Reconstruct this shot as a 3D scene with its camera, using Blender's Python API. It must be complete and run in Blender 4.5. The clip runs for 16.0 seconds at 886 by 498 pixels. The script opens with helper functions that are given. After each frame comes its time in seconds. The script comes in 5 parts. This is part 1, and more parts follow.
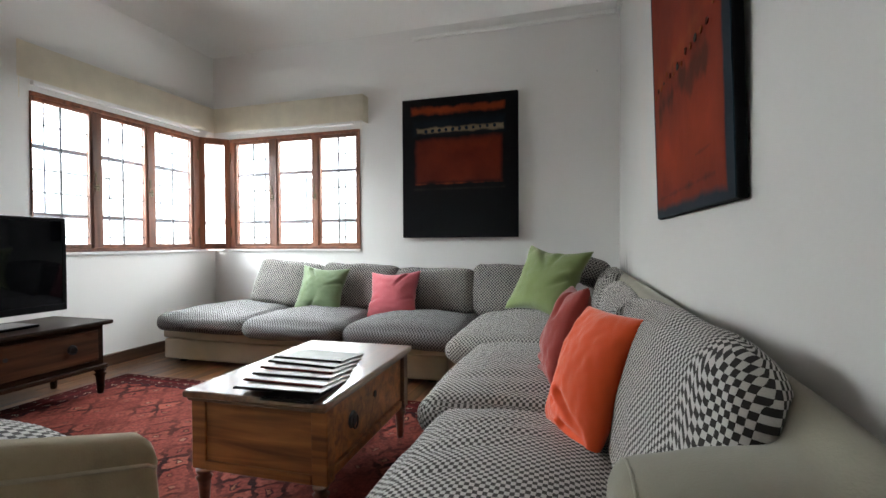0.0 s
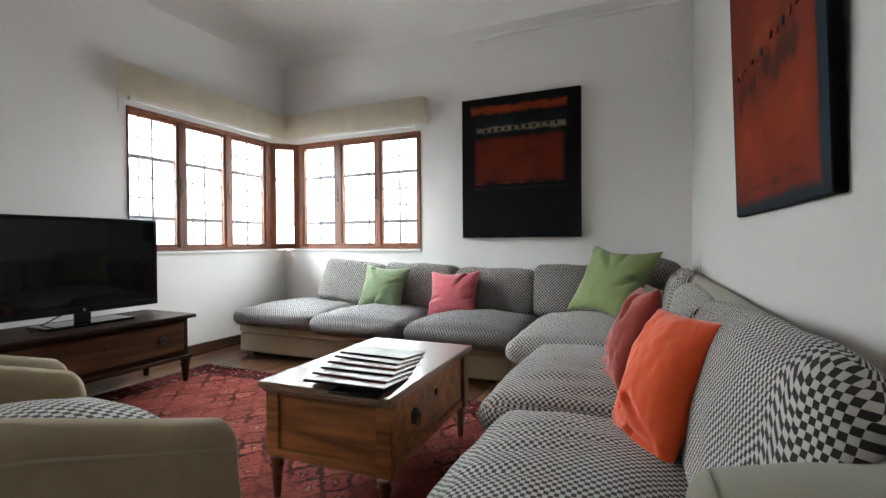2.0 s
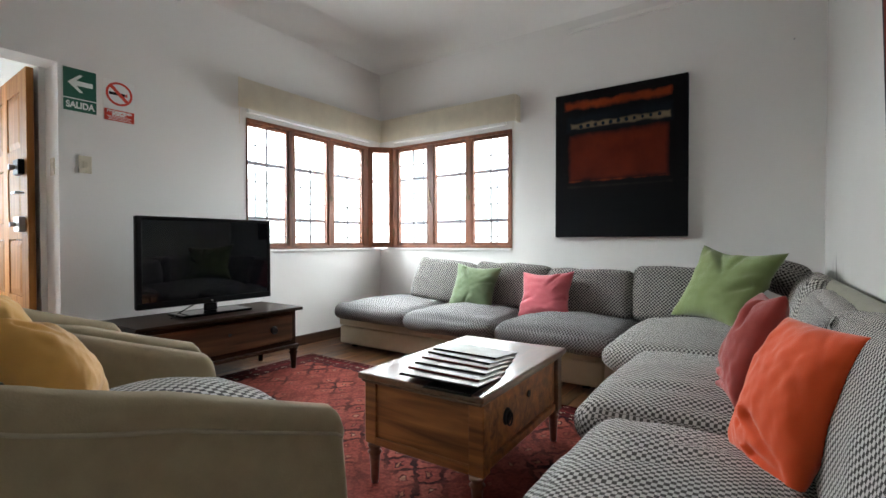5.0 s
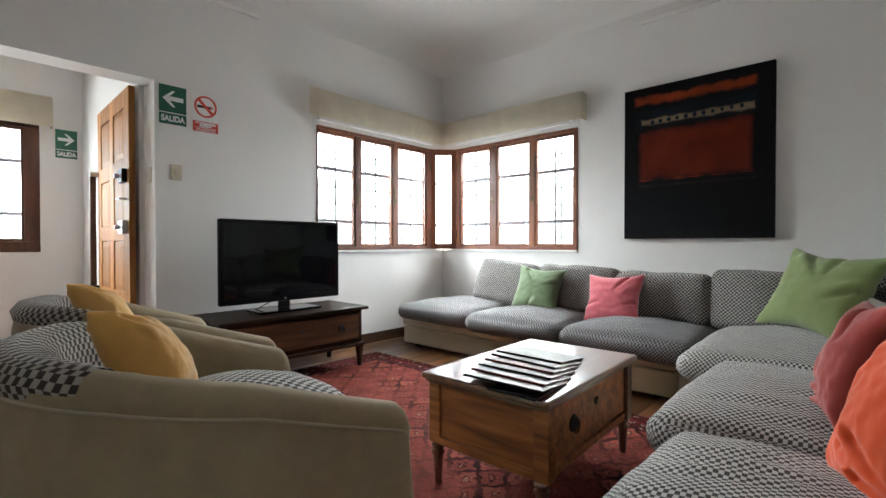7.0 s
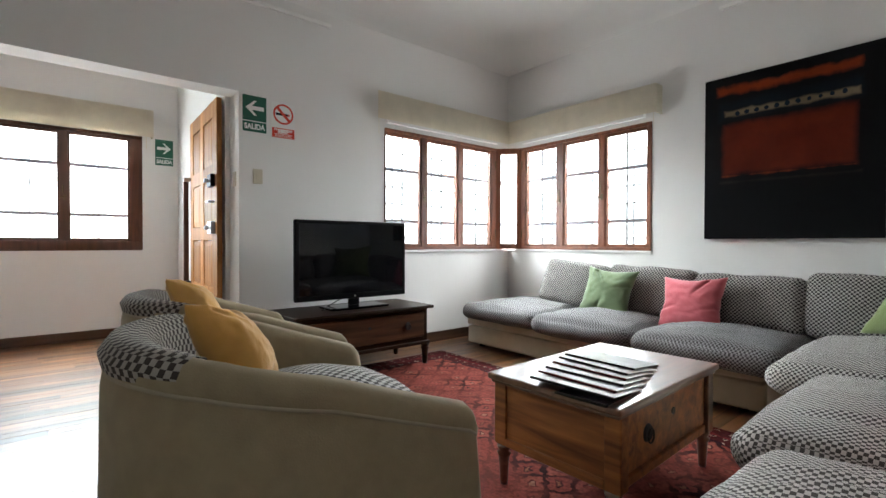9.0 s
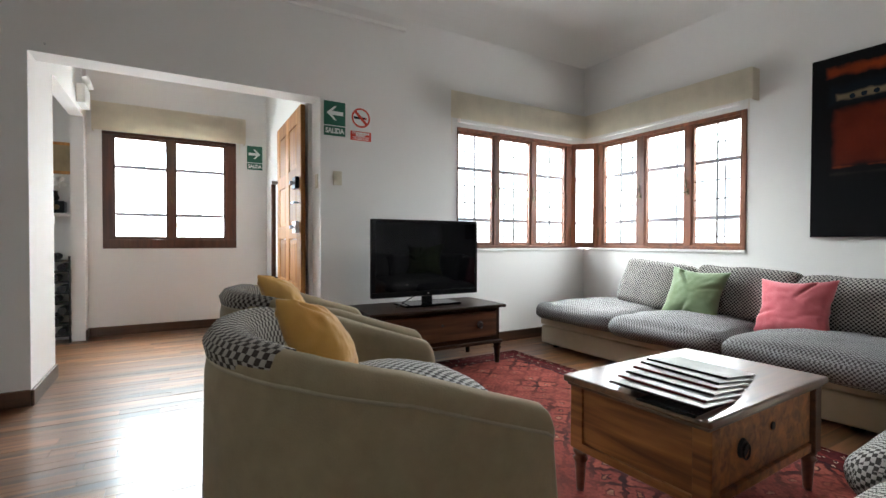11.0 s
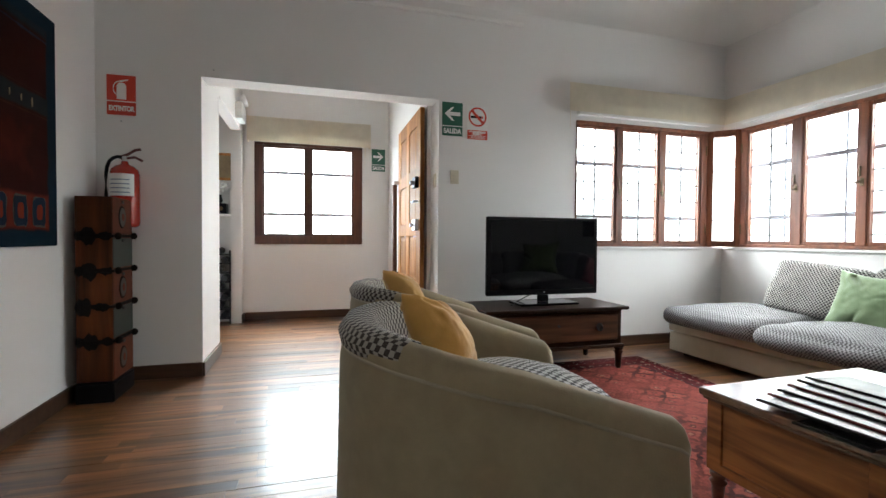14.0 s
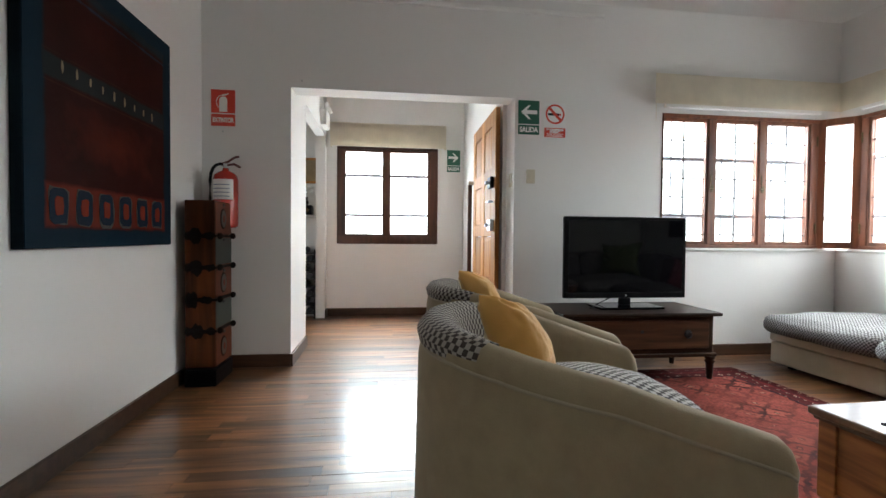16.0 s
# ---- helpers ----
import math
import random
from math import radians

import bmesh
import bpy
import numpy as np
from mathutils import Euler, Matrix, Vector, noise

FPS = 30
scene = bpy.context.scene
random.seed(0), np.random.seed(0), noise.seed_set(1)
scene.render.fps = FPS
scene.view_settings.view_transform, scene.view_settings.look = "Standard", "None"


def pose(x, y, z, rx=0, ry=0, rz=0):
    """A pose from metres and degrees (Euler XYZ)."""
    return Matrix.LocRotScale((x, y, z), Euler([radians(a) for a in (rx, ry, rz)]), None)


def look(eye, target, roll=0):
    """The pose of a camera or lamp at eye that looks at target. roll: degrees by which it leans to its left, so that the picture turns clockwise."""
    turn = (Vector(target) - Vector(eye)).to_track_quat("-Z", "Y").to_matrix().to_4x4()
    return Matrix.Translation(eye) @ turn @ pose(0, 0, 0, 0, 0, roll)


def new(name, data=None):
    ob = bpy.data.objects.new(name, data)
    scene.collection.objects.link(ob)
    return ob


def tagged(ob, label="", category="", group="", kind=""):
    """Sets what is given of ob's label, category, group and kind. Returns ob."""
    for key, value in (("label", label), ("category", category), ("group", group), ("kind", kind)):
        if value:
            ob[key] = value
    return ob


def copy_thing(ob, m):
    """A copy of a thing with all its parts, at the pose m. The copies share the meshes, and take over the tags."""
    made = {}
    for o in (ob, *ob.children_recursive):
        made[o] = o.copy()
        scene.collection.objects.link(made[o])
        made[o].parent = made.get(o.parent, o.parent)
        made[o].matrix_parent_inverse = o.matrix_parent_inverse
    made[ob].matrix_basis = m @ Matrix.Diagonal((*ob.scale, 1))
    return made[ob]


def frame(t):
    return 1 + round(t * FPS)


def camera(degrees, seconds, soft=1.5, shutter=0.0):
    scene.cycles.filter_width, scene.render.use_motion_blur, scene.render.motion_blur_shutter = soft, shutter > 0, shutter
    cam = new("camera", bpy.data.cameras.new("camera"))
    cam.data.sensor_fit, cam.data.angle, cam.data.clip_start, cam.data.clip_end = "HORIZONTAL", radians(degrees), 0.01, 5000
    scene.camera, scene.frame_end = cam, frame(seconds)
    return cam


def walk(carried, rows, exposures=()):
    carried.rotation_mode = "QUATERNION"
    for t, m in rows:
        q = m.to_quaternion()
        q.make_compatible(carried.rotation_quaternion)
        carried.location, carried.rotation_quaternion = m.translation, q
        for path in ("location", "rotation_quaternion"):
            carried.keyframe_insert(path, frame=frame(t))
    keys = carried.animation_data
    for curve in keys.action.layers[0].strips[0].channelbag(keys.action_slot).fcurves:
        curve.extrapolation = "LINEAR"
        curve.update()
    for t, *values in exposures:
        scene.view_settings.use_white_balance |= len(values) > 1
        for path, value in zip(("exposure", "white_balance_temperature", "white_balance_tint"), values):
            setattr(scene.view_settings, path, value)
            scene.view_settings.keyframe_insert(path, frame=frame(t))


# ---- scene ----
cam = camera(88.3, 16.0)
PATH = [
    (0.0, 3.713, -3.974, 1.008, 16.54, -0.91, -0.31),
    (0.5, 3.710, -3.975, 1.008, 18.09, -0.92, -0.36),
    (1.0, 3.708, -3.976, 1.007, 20.00, -0.93, -0.31),
    (1.5, 3.704, -3.978, 1.007, 21.87, -0.92, -0.29),
    (2.0, 3.702, -3.980, 1.006, 23.84, -0.85, -0.35),
    (2.5, 3.699, -3.981, 1.006, 25.95, -0.87, -0.36),
    (3.0, 3.696, -3.983, 1.006, 27.93, -0.85, -0.36),
    (3.5, 3.693, -3.984, 1.006, 29.80, -0.88, -0.29),
    (4.0, 3.691, -3.986, 1.005, 31.50, -0.90, -0.24),
    (6.5, 3.680, -3.994, 1.005, 40.66, -0.71, -0.01),
    (7.0, 3.678, -3.996, 1.005, 42.63, -0.68, -0.03),
    (7.5, 3.676, -3.999, 1.005, 44.37, -0.74, 0.00),
    (8.0, 3.674, -4.000, 1.005, 46.44, -0.63, -0.03),
    (8.5, 3.673, -4.003, 1.005, 48.56, -0.69, 0.06),
    (9.0, 3.671, -4.005, 1.006, 50.61, -0.71, 0.12),
    (11.5, 3.664, -4.018, 1.007, 61.97, -1.02, 0.23),
    (12.0, 3.663, -4.021, 1.008, 64.48, -1.12, 0.34),
    (12.5, 3.662, -4.024, 1.008, 66.84, -1.17, 0.29),
    (13.0, 3.661, -4.027, 1.009, 69.27, -1.20, 0.22),
    (13.5, 3.660, -4.030, 1.010, 71.26, -1.29, 0.29),
    (14.0, 3.659, -4.033, 1.010, 73.61, -1.34, 0.38),
    (14.5, 3.659, -4.035, 1.011, 75.59, -1.34, 0.38),
    (15.0, 3.659, -4.037, 1.012, 77.61, -1.39, 0.49),
    (15.5, 3.659, -4.040, 1.013, 80.08, -1.35, 0.53),
    (16.0, 3.659, -4.044, 1.013, 82.83, -1.43, 0.50),
]
walk(cam, [(t, pose(x, y, z, 90 + pitch, 0, yaw) @ pose(0, 0, 0, 0, 0, roll)) for t, x, y, z, yaw, pitch, roll in PATH])

# ---- light ----
world = bpy.data.worlds.new("world")
scene.world = world
world.use_nodes = True
wn = world.node_tree.nodes
sky = wn.new("ShaderNodeTexSky")
sky.sky_type = "NISHITA"
sky.sun_disc = False
sky.sun_elevation, sky.sun_rotation = radians(50), radians(40)
world.node_tree.links.new(sky.outputs[0], wn["Background"].inputs[0])
wn["Background"].inputs[1].default_value = 0.1
sun = new("sun", bpy.data.lights.new("sun", "SUN"))
sun.data.energy, sun.data.angle, sun.data.color = 0.8, radians(20), (1.0, 0.97, 0.92)
sun.matrix_world = look((-6, 6, 9), (0, 0, 0))
scene.view_settings.exposure = 0.0


def sky_light(name, place, target, w, h, power):
    """The white overcast sky just outside a window."""
    li = new(name, bpy.data.lights.new(name, "AREA"))
    li.data.shape, li.data.size, li.data.size_y, li.data.energy = "RECTANGLE", w, h, power
    li.data.color = (0.895, 0.98, 1.01)
    li.matrix_world = look(place, target)
    return li


# the bright haze seen straight out of the windows, and the open sky above it
sky_light("sky_light_west", (-0.62, -0.85, 1.75), (1.0, -0.85, 1.75), 2.6, 1.9, 92)
sky_light("sky_light_north", (0.85, 0.62, 1.75), (0.85, -1.0, 1.75), 2.6, 1.9, 76)
sky_light("sky_light_corner", (-0.6, 0.6, 1.75), (0.6, -0.6, 1.75), 1.0, 1.9, 26)
sky_light("sky_light_hall", (-2.9, -4.05, 1.75), (-1.5, -4.05, 1.75), 2.2, 1.9, 190)
sky_light("sky_high_west", (-2.3, -0.6, 3.15), (1.0, -0.6, 1.3), 4.0, 2.4, 1120)
sky_light("sky_high_north", (0.85, 2.3, 3.15), (0.85, -1.0, 1.3), 4.2, 2.4, 800)
sky_light("sky_high_hall", (-3.8, -4.05, 3.5), (-2.0, -4.05, 1.3), 2.6, 2.2, 1500)


# ---- materials ----
def mat(name, colour, rough=0.6, metal=0.0, vary=0.08, scale=6.0, bump=0.1, fine=120.0, spec=0.5, sheen=0.0, coat=0.0):
    """A plain surface with variation at two scales."""
    m = bpy.data.materials.new(name)
    m.use_nodes = True
    n, l = m.node_tree.nodes, m.node_tree.links
    b = n["Principled BSDF"]
    b.inputs["Roughness"].default_value, b.inputs["Metallic"].default_value = rough, metal
    b.inputs["Specular IOR Level"].default_value = spec
    b.inputs["Sheen Weight"].default_value = sheen
    b.inputs["Coat Weight"].default_value, b.inputs["Coat Roughness"].default_value = coat, 0.17
    tc = n.new("ShaderNodeTexCoord")
    n1, n2 = n.new("ShaderNodeTexNoise"), n.new("ShaderNodeTexNoise")
    n1.inputs["Scale"].default_value, n2.inputs["Scale"].default_value = scale, fine
    n1.inputs["Detail"].default_value = 5
    l.new(tc.outputs["Object"], n1.inputs["Vector"]), l.new(tc.outputs["Object"], n2.inputs["Vector"])
    ramp = n.new("ShaderNodeMix")
    ramp.data_type = "RGBA"
    ramp.inputs[6].default_value = (*[c * (1 - vary) for c in colour], 1)
    ramp.inputs[7].default_value = (*[min(1, c * (1 + vary)) for c in colour], 1)
    l.new(n1.outputs[0], ramp.inputs[0])
    l.new(ramp.outputs[2], b.inputs["Base Color"])
    if bump:
        bp = n.new("ShaderNodeBump")
        bp.inputs["Strength"].default_value, bp.inputs["Distance"].default_value = bump, 0.004
        l.new(n2.outputs[0], bp.inputs["Height"])
        l.new(bp.outputs[0], b.inputs["Normal"])
    return m


def wood(name, dark, light, rough=0.4, along="X", grain=30.0, coat=0.0, island=False, spread=0.28):
    """Wood with long grain along one axis."""
    m = mat(name, light, rough, bump=0, coat=coat)
    n, l = m.node_tree.nodes, m.node_tree.links
    b = n["Principled BSDF"]
    tc, mp, nz, rp = n.new("ShaderNodeTexCoord"), n.new("ShaderNodeMapping"), n.new("ShaderNodeTexNoise"), n.new("ShaderNodeValToRGB")
    s = [grain, grain, grain]
    s["XYZ".index(along)] = grain / 14
    mp.inputs["Scale"].default_value = s
    nz.inputs["Scale"].default_value, nz.inputs["Detail"].default_value = 1.0, 6
    nz.inputs["Distortion"].default_value = 0.6
    oi = n.new("ShaderNodeObjectInfo")
    ge = n.new("ShaderNodeNewGeometry")
    add = n.new("ShaderNodeVectorMath")
    sc = n.new("ShaderNodeVectorMath")
    sc.operation = "SCALE"
    comb = n.new("ShaderNodeCombineXYZ")
    rnd = ge.outputs["Random Per Island"] if island else oi.outputs["Random"]
    for k in range(3):
        l.new(rnd, comb.inputs[k])
    sc.inputs["Scale"].default_value = 40
    l.new(comb.outputs[0], sc.inputs[0])
    l.new(tc.outputs["Object"], mp.inputs[0]), l.new(mp.outputs[0], add.inputs[0]), l.new(sc.outputs[0], add.inputs[1])
    l.new(add.outputs[0], nz.inputs["Vector"])
    rp.color_ramp.elements[0].position, rp.color_ramp.elements[1].position = 0.3, 0.72
    rp.color_ramp.elements[0].color, rp.color_ramp.elements[1].color = (*dark, 1), (*light, 1)
    l.new(nz.outputs[0], rp.inputs[0])
    hs = n.new("ShaderNodeHueSaturation")
    mr = n.new("ShaderNodeMapRange")
    mr.inputs["To Min"].default_value, mr.inputs["To Max"].default_value = 1 - spread, 1 + spread
    l.new(rnd, mr.inputs["Value"]), l.new(mr.outputs[0], hs.inputs["Value"])
    l.new(rp.outputs[0], hs.inputs["Color"]), l.new(hs.outputs[0], b.inputs["Base Color"])
    bp = n.new("ShaderNodeBump")
    bp.inputs["Strength"].default_value, bp.inputs["Distance"].default_value = 0.15, 0.002
    l.new(nz.outputs[0], bp.inputs["Height"]), l.new(bp.outputs[0], b.inputs["Normal"])
    return m


def checks(name, dark, light, size):
    """Woven checked upholstery on UV metres, with a soft pile."""
    m = mat(name, light, 0.9, bump=0.0, sheen=0.05, spec=0.1)
    n, l = m.node_tree.nodes, m.node_tree.links
    b = n["Principled BSDF"]
    uv, ch, nz = n.new("ShaderNodeTexCoord"), n.new("ShaderNodeTexChecker"), n.new("ShaderNodeTexNoise")
    wob = n.new("ShaderNodeMix")
    wob.data_type = "RGBA"
    wob.inputs[0].default_value = 0.009
    nz.inputs["Scale"].default_value = 14
    l.new(uv.outputs["UV"], nz.inputs["Vector"])
    l.new(uv.outputs["UV"], wob.inputs[6]), l.new(nz.outputs[1], wob.inputs[7])
    l.new(wob.outputs[2], ch.inputs["Vector"])
    ch.inputs["Scale"].default_value = 1 / size
    ch.inputs["Color2"].default_value = (*light, 1)
    fade, rub = n.new("ShaderNodeTexNoise"), n.new("ShaderNodeMix")
    fade.inputs["Scale"].default_value, fade.inputs["Detail"].default_value = 5, 3
    l.new(uv.outputs["UV"], fade.inputs["Vector"])
    rub.data_type = "RGBA"
    rub.inputs[6].default_value, rub.inputs[7].default_value = (*[c * 0.55 for c in dark], 1), (*[c * 1.7 for c in dark], 1)
    l.new(fade.outputs[0], rub.inputs[0]), l.new(rub.outputs[2], ch.inputs["Color1"])
    n3 = n.new("ShaderNodeTexNoise")
    n3.inputs["Scale"].default_value = 700
    l.new(uv.outputs["UV"], n3.inputs["Vector"])
    mx = n.new("ShaderNodeMix")
    mx.data_type, mx.blend_type = "RGBA", "MULTIPLY"
    mx.inputs[0].default_value = 0.35
    l.new(ch.outputs[0], mx.inputs[6]), l.new(n3.outputs[0], mx.inputs[7])
    l.new(mx.outputs[2], b.inputs["Base Color"])
    bp = n.new("ShaderNodeBump")
    bp.inputs["Strength"].default_value, bp.inputs["Distance"].default_value = 0.3, 0.003
    l.new(ch.outputs[1], bp.inputs["Height"]), l.new(bp.outputs[0], b.inputs["Normal"])
    return m


def rug_material():
    """Red tribal carpet: rows of diamonds, dark medallions and a border."""
    m = mat("rug", (0.2, 0.03, 0.03), 0.95, bump=0.0, sheen=0.0, spec=0.05)
    n, l = m.node_tree.nodes, m.node_tree.links
    b = n["Principled BSDF"]
    tc = n.new("ShaderNodeTexCoord")
    sep = n.new("ShaderNodeSeparateXYZ")
    warp, wn2 = n.new("ShaderNodeMix"), n.new("ShaderNodeTexNoise")
    warp.data_type = "RGBA"
    warp.blend_type = "LINEAR_LIGHT"
    warp.inputs[0].default_value = 0.05
    wn2.inputs["Scale"].default_value, wn2.inputs["Detail"].default_value = 16, 4
    l.new(tc.outputs["UV"], wn2.inputs["Vector"])
    l.new(tc.outputs["UV"], warp.inputs[6]), l.new(wn2.outputs[1], warp.inputs[7])
    l.new(warp.outputs[2], sep.inputs[0])

    def op(kind, a, c=None):
        x = n.new("ShaderNodeMath")
        x.operation = kind
        for k, v in enumerate((a, c)):
            if v is None:
                continue
            if isinstance(v, (int, float)):
                x.inputs[k].default_value = v
            else:
                l.new(v, x.inputs[k])
        return x.outputs[0]

    def mix(fac, a, c):
        x = n.new("ShaderNodeMix")
        x.data_type = "RGBA"
        l.new(fac, x.inputs[0])
        for k, v in ((6, a), (7, c)):
            if isinstance(v, tuple):
                x.inputs[k].default_value = (*v, 1)
            else:
                l.new(v, x.inputs[k])
        return x.outputs[2]

    def cell(size, off=0.0):
        u = op("SUBTRACT", op("FRACT", op("ADD", op("DIVIDE", sep.outputs[0], size), off)), 0.5)
        v = op("SUBTRACT", op("FRACT", op("ADD", op("DIVIDE", sep.outputs[1], size * 1.15), off)), 0.5)
        return op("ADD", op("ABSOLUTE", u), op("ABSOLUTE", v)), op("MAXIMUM", op("ABSOLUTE", u), op("ABSOLUTE", v))

    nz = n.new("ShaderNodeTexNoise")
    nz.inputs["Scale"].default_value, nz.inputs["Detail"].default_value = 5.5, 9
    l.new(tc.outputs["UV"], nz.inputs["Vector"])
    base = mix(nz.outputs[0], (0.03, 0.006, 0.006), (0.46, 0.10, 0.075))
    d1, s1 = cell(0.165)
    d2, s2 = cell(0.165, 0.5)
    d3, s3 = cell(0.07)
    c = mix(op("LESS_THAN", op("ABSOLUTE", op("SUBTRACT", d1, 0.5)), 0.09), base, (0.032, 0.011, 0.013))
    for d, hot, pale in ((d1, (0.36, 0.095, 0.065), (0.48, 0.28, 0.18)), (d2, (0.27, 0.055, 0.042), (0.32, 0.12, 0.07))):
        c = mix(op("LESS_THAN", d, 0.37), c, hot)
        c = mix(op("LESS_THAN", d, 0.15), c, (0.055, 0.014, 0.018))
        c = mix(op("LESS_THAN", d, 0.08), c, pale)
    fadein = n.new("ShaderNodeTexNoise")
    fadein.inputs["Scale"].default_value, fadein.inputs["Detail"].default_value = 3.5, 9
    l.new(tc.outputs["UV"], fadein.inputs["Vector"])
    blot = op("MINIMUM", op("MAXIMUM", op("ADD", op("MULTIPLY", fadein.outputs[0], 4.0), -1.38), 0.05), 0.82)
    c = mix(blot, c, base)
    # border
    eu = op("MINIMUM", sep.outputs[0], op("SUBTRACT", 2.95, sep.outputs[0]))
    ev = op("MINIMUM", sep.outputs[1], op("SUBTRACT", 2.1, sep.outputs[1]))
    edge = op("MINIMUM", eu, ev)
    bc = mix(op("LESS_THAN", d3, 0.22), (0.10, 0.016, 0.018), (0.62, 0.5, 0.38))
    bc = mix(op("LESS_THAN", s3, 0.1), bc, (0.05, 0.02, 0.03))
    c = mix(op("LESS_THAN", edge, 0.22), c, (0.045, 0.012, 0.02))
    c = mix(op("LESS_THAN", edge, 0.2), c, bc)
    c = mix(op("LESS_THAN", edge, 0.12), c, (0.2, 0.03, 0.03))
    c = mix(op("LESS_THAN", edge, 0.1), c, bc)
    c = mix(op("LESS_THAN", edge, 0.03), c, (0.09, 0.012, 0.015))
    wear = n.new("ShaderNodeTexNoise")
    wear.inputs["Scale"].default_value, wear.inputs["Detail"].default_value = 60, 3
    l.new(tc.outputs["UV"], wear.inputs["Vector"])
    fin = n.new("ShaderNodeMix")
    fin.data_type, fin.blend_type = "RGBA", "MULTIPLY"
    fin.inputs[0].default_value = 0.85
    l.new(c, fin.inputs[6]), l.new(wear.outputs[0], fin.inputs[7])
    br = n.new("ShaderNodeBrightContrast")
    br.inputs["Bright"].default_value = 0.0
    l.new(fin.outputs[2], br.inputs[0]), l.new(br.outputs[0], b.inputs["Base Color"])
    bp = n.new("ShaderNodeBump")
    bp.inputs["Strength"].default_value, bp.inputs["Distance"].default_value = 0.5, 0.004
    l.new(wear.outputs[0], bp.inputs["Height"]), l.new(bp.outputs[0], b.inputs["Normal"])
    return m


def glass_material():
    m = bpy.data.materials.new("window_glass")
    m.use_nodes = True
    b = m.node_tree.nodes["Principled BSDF"]
    b.inputs["Transmission Weight"].default_value, b.inputs["Roughness"].default_value = 1.0, 0.0
    b.inputs["IOR"].default_value = 1.1
    return m


WALL = mat("wall_paint", (0.77, 0.755, 0.735), 0.75, vary=0.03, scale=1.5, bump=0.12, fine=60)
CEIL = mat("ceiling_paint", (0.83, 0.82, 0.795), 0.8, vary=0.03, scale=1.2, bump=0.08, fine=50)
WINWOOD = wood("window_wood", (0.10, 0.030, 0.013), (0.28, 0.088, 0.035), 0.5, "Z", 22)
DARKWIN = wood("dark_window_wood", (0.045, 0.016, 0.009), (0.12, 0.042, 0.022), 0.4, "Z", 22)
SKIRT = wood("skirting_wood", (0.028, 0.013, 0.007), (0.08, 0.038, 0.02), 0.4, "Y", 20)
FLOORWOOD = wood("floor_wood", (0.045, 0.018, 0.007), (0.25, 0.108, 0.042), 0.32, "Y", 22, coat=0.5, spread=0.5)
FLOORREST = wood("floor_wood_rest", (0.045, 0.018, 0.007), (0.25, 0.108, 0.042), 0.32, "Y", 22, coat=0.5, spread=0.5, island=True)
GAP = mat("floor_gap", (0.03, 0.014, 0.008), 0.7)
TABLEWOOD = wood("table_wood", (0.11, 0.034, 0.010), (0.43, 0.162, 0.048), 0.42, "X", 26)
TABLETOP = wood("table_top_wood", (0.06, 0.022, 0.01), (0.15, 0.062, 0.028), 0.3, "Y", 24, coat=1.0)
TABLETOP.node_tree.nodes["Principled BSDF"].inputs["Coat IOR"].default_value = 2.2
TABLETOP.node_tree.nodes["Principled BSDF"].inputs["Coat Roughness"].default_value = 0.2
CONSOLEWOOD = wood("console_wood", (0.008, 0.003, 0.0014), (0.034, 0.013, 0.0052), 0.5, "Y", 24)
CONSOLEWOOD.node_tree.nodes["Principled BSDF"].inputs["Specular IOR Level"].default_value = 0.12
DRAWERWOOD = wood("console_drawer_wood", (0.022, 0.008, 0.003), (0.08, 0.03, 0.011), 0.5, "Y", 24)
DRAWERWOOD.node_tree.nodes["Principled BSDF"].inputs["Specular IOR Level"].default_value = 0.2
DOORWOOD = wood("door_wood", (0.3, 0.12, 0.03), (0.52, 0.24, 0.075), 0.55, "Z", 24)
DOORWOOD.node_tree.nodes["Principled BSDF"].inputs["Specular IOR Level"].default_value = 0.2
# Worn checked cloth; lighter east and darker north copies also carry light and shade.
CHECKLIT = checks("worn_lit_checked_fabric", (0.08, 0.072, 0.069), (0.66, 0.63, 0.595), 0.0108)
CHECKBACK = checks("back_checked_fabric", (0.042, 0.037, 0.035), (0.58, 0.545, 0.51), 0.0104)
CHECKGREY = checks("rubbed_shaded_checked_fabric", (0.055, 0.05, 0.05), (0.31, 0.302, 0.302), 0.0112)
CHECKPAD = checks("brown_checked_fabric", (0.06, 0.048, 0.042), (0.40, 0.365, 0.32), 0.0122)
CHECK = checks("checked_fabric", (0.04, 0.036, 0.036), (0.45, 0.425, 0.402), 0.0122)
VELVET = mat("beige_velvet", (0.30, 0.241, 0.152), 0.85, vary=0.2, scale=22, bump=0.15, fine=260, sheen=0.1, spec=0.15)
# Beige velvet darkened for the sofa's rim and end arm: shade put into the colour.
ARMVELVET = mat("shaded_beige_velvet", (0.222, 0.203, 0.152), 0.85, vary=0.2, scale=9, bump=0.15, fine=260, sheen=0.2, spec=0.15)
# Beige velvet lightened for the sofa bases: the light on them is in the colour.
SOFAVELVET = mat("lit_beige_velvet", (0.46, 0.395, 0.29), 0.85, vary=0.14, scale=8, bump=0.15, fine=260, sheen=0.25, spec=0.15)
MATTE = mat("matte_dark_print", (0.012, 0.009, 0.009), 0.95, spec=0.02)
MATTERED = mat("matte_red_print", (0.07, 0.012, 0.01), 0.95, spec=0.02)
PIPE = mat("piping", (0.33, 0.28, 0.2), 0.8, vary=0.05)
VALANCE = mat("valance_fabric", (0.72, 0.655, 0.535), 0.9, vary=0.16, scale=7, bump=0.25, fine=180, spec=0.1)
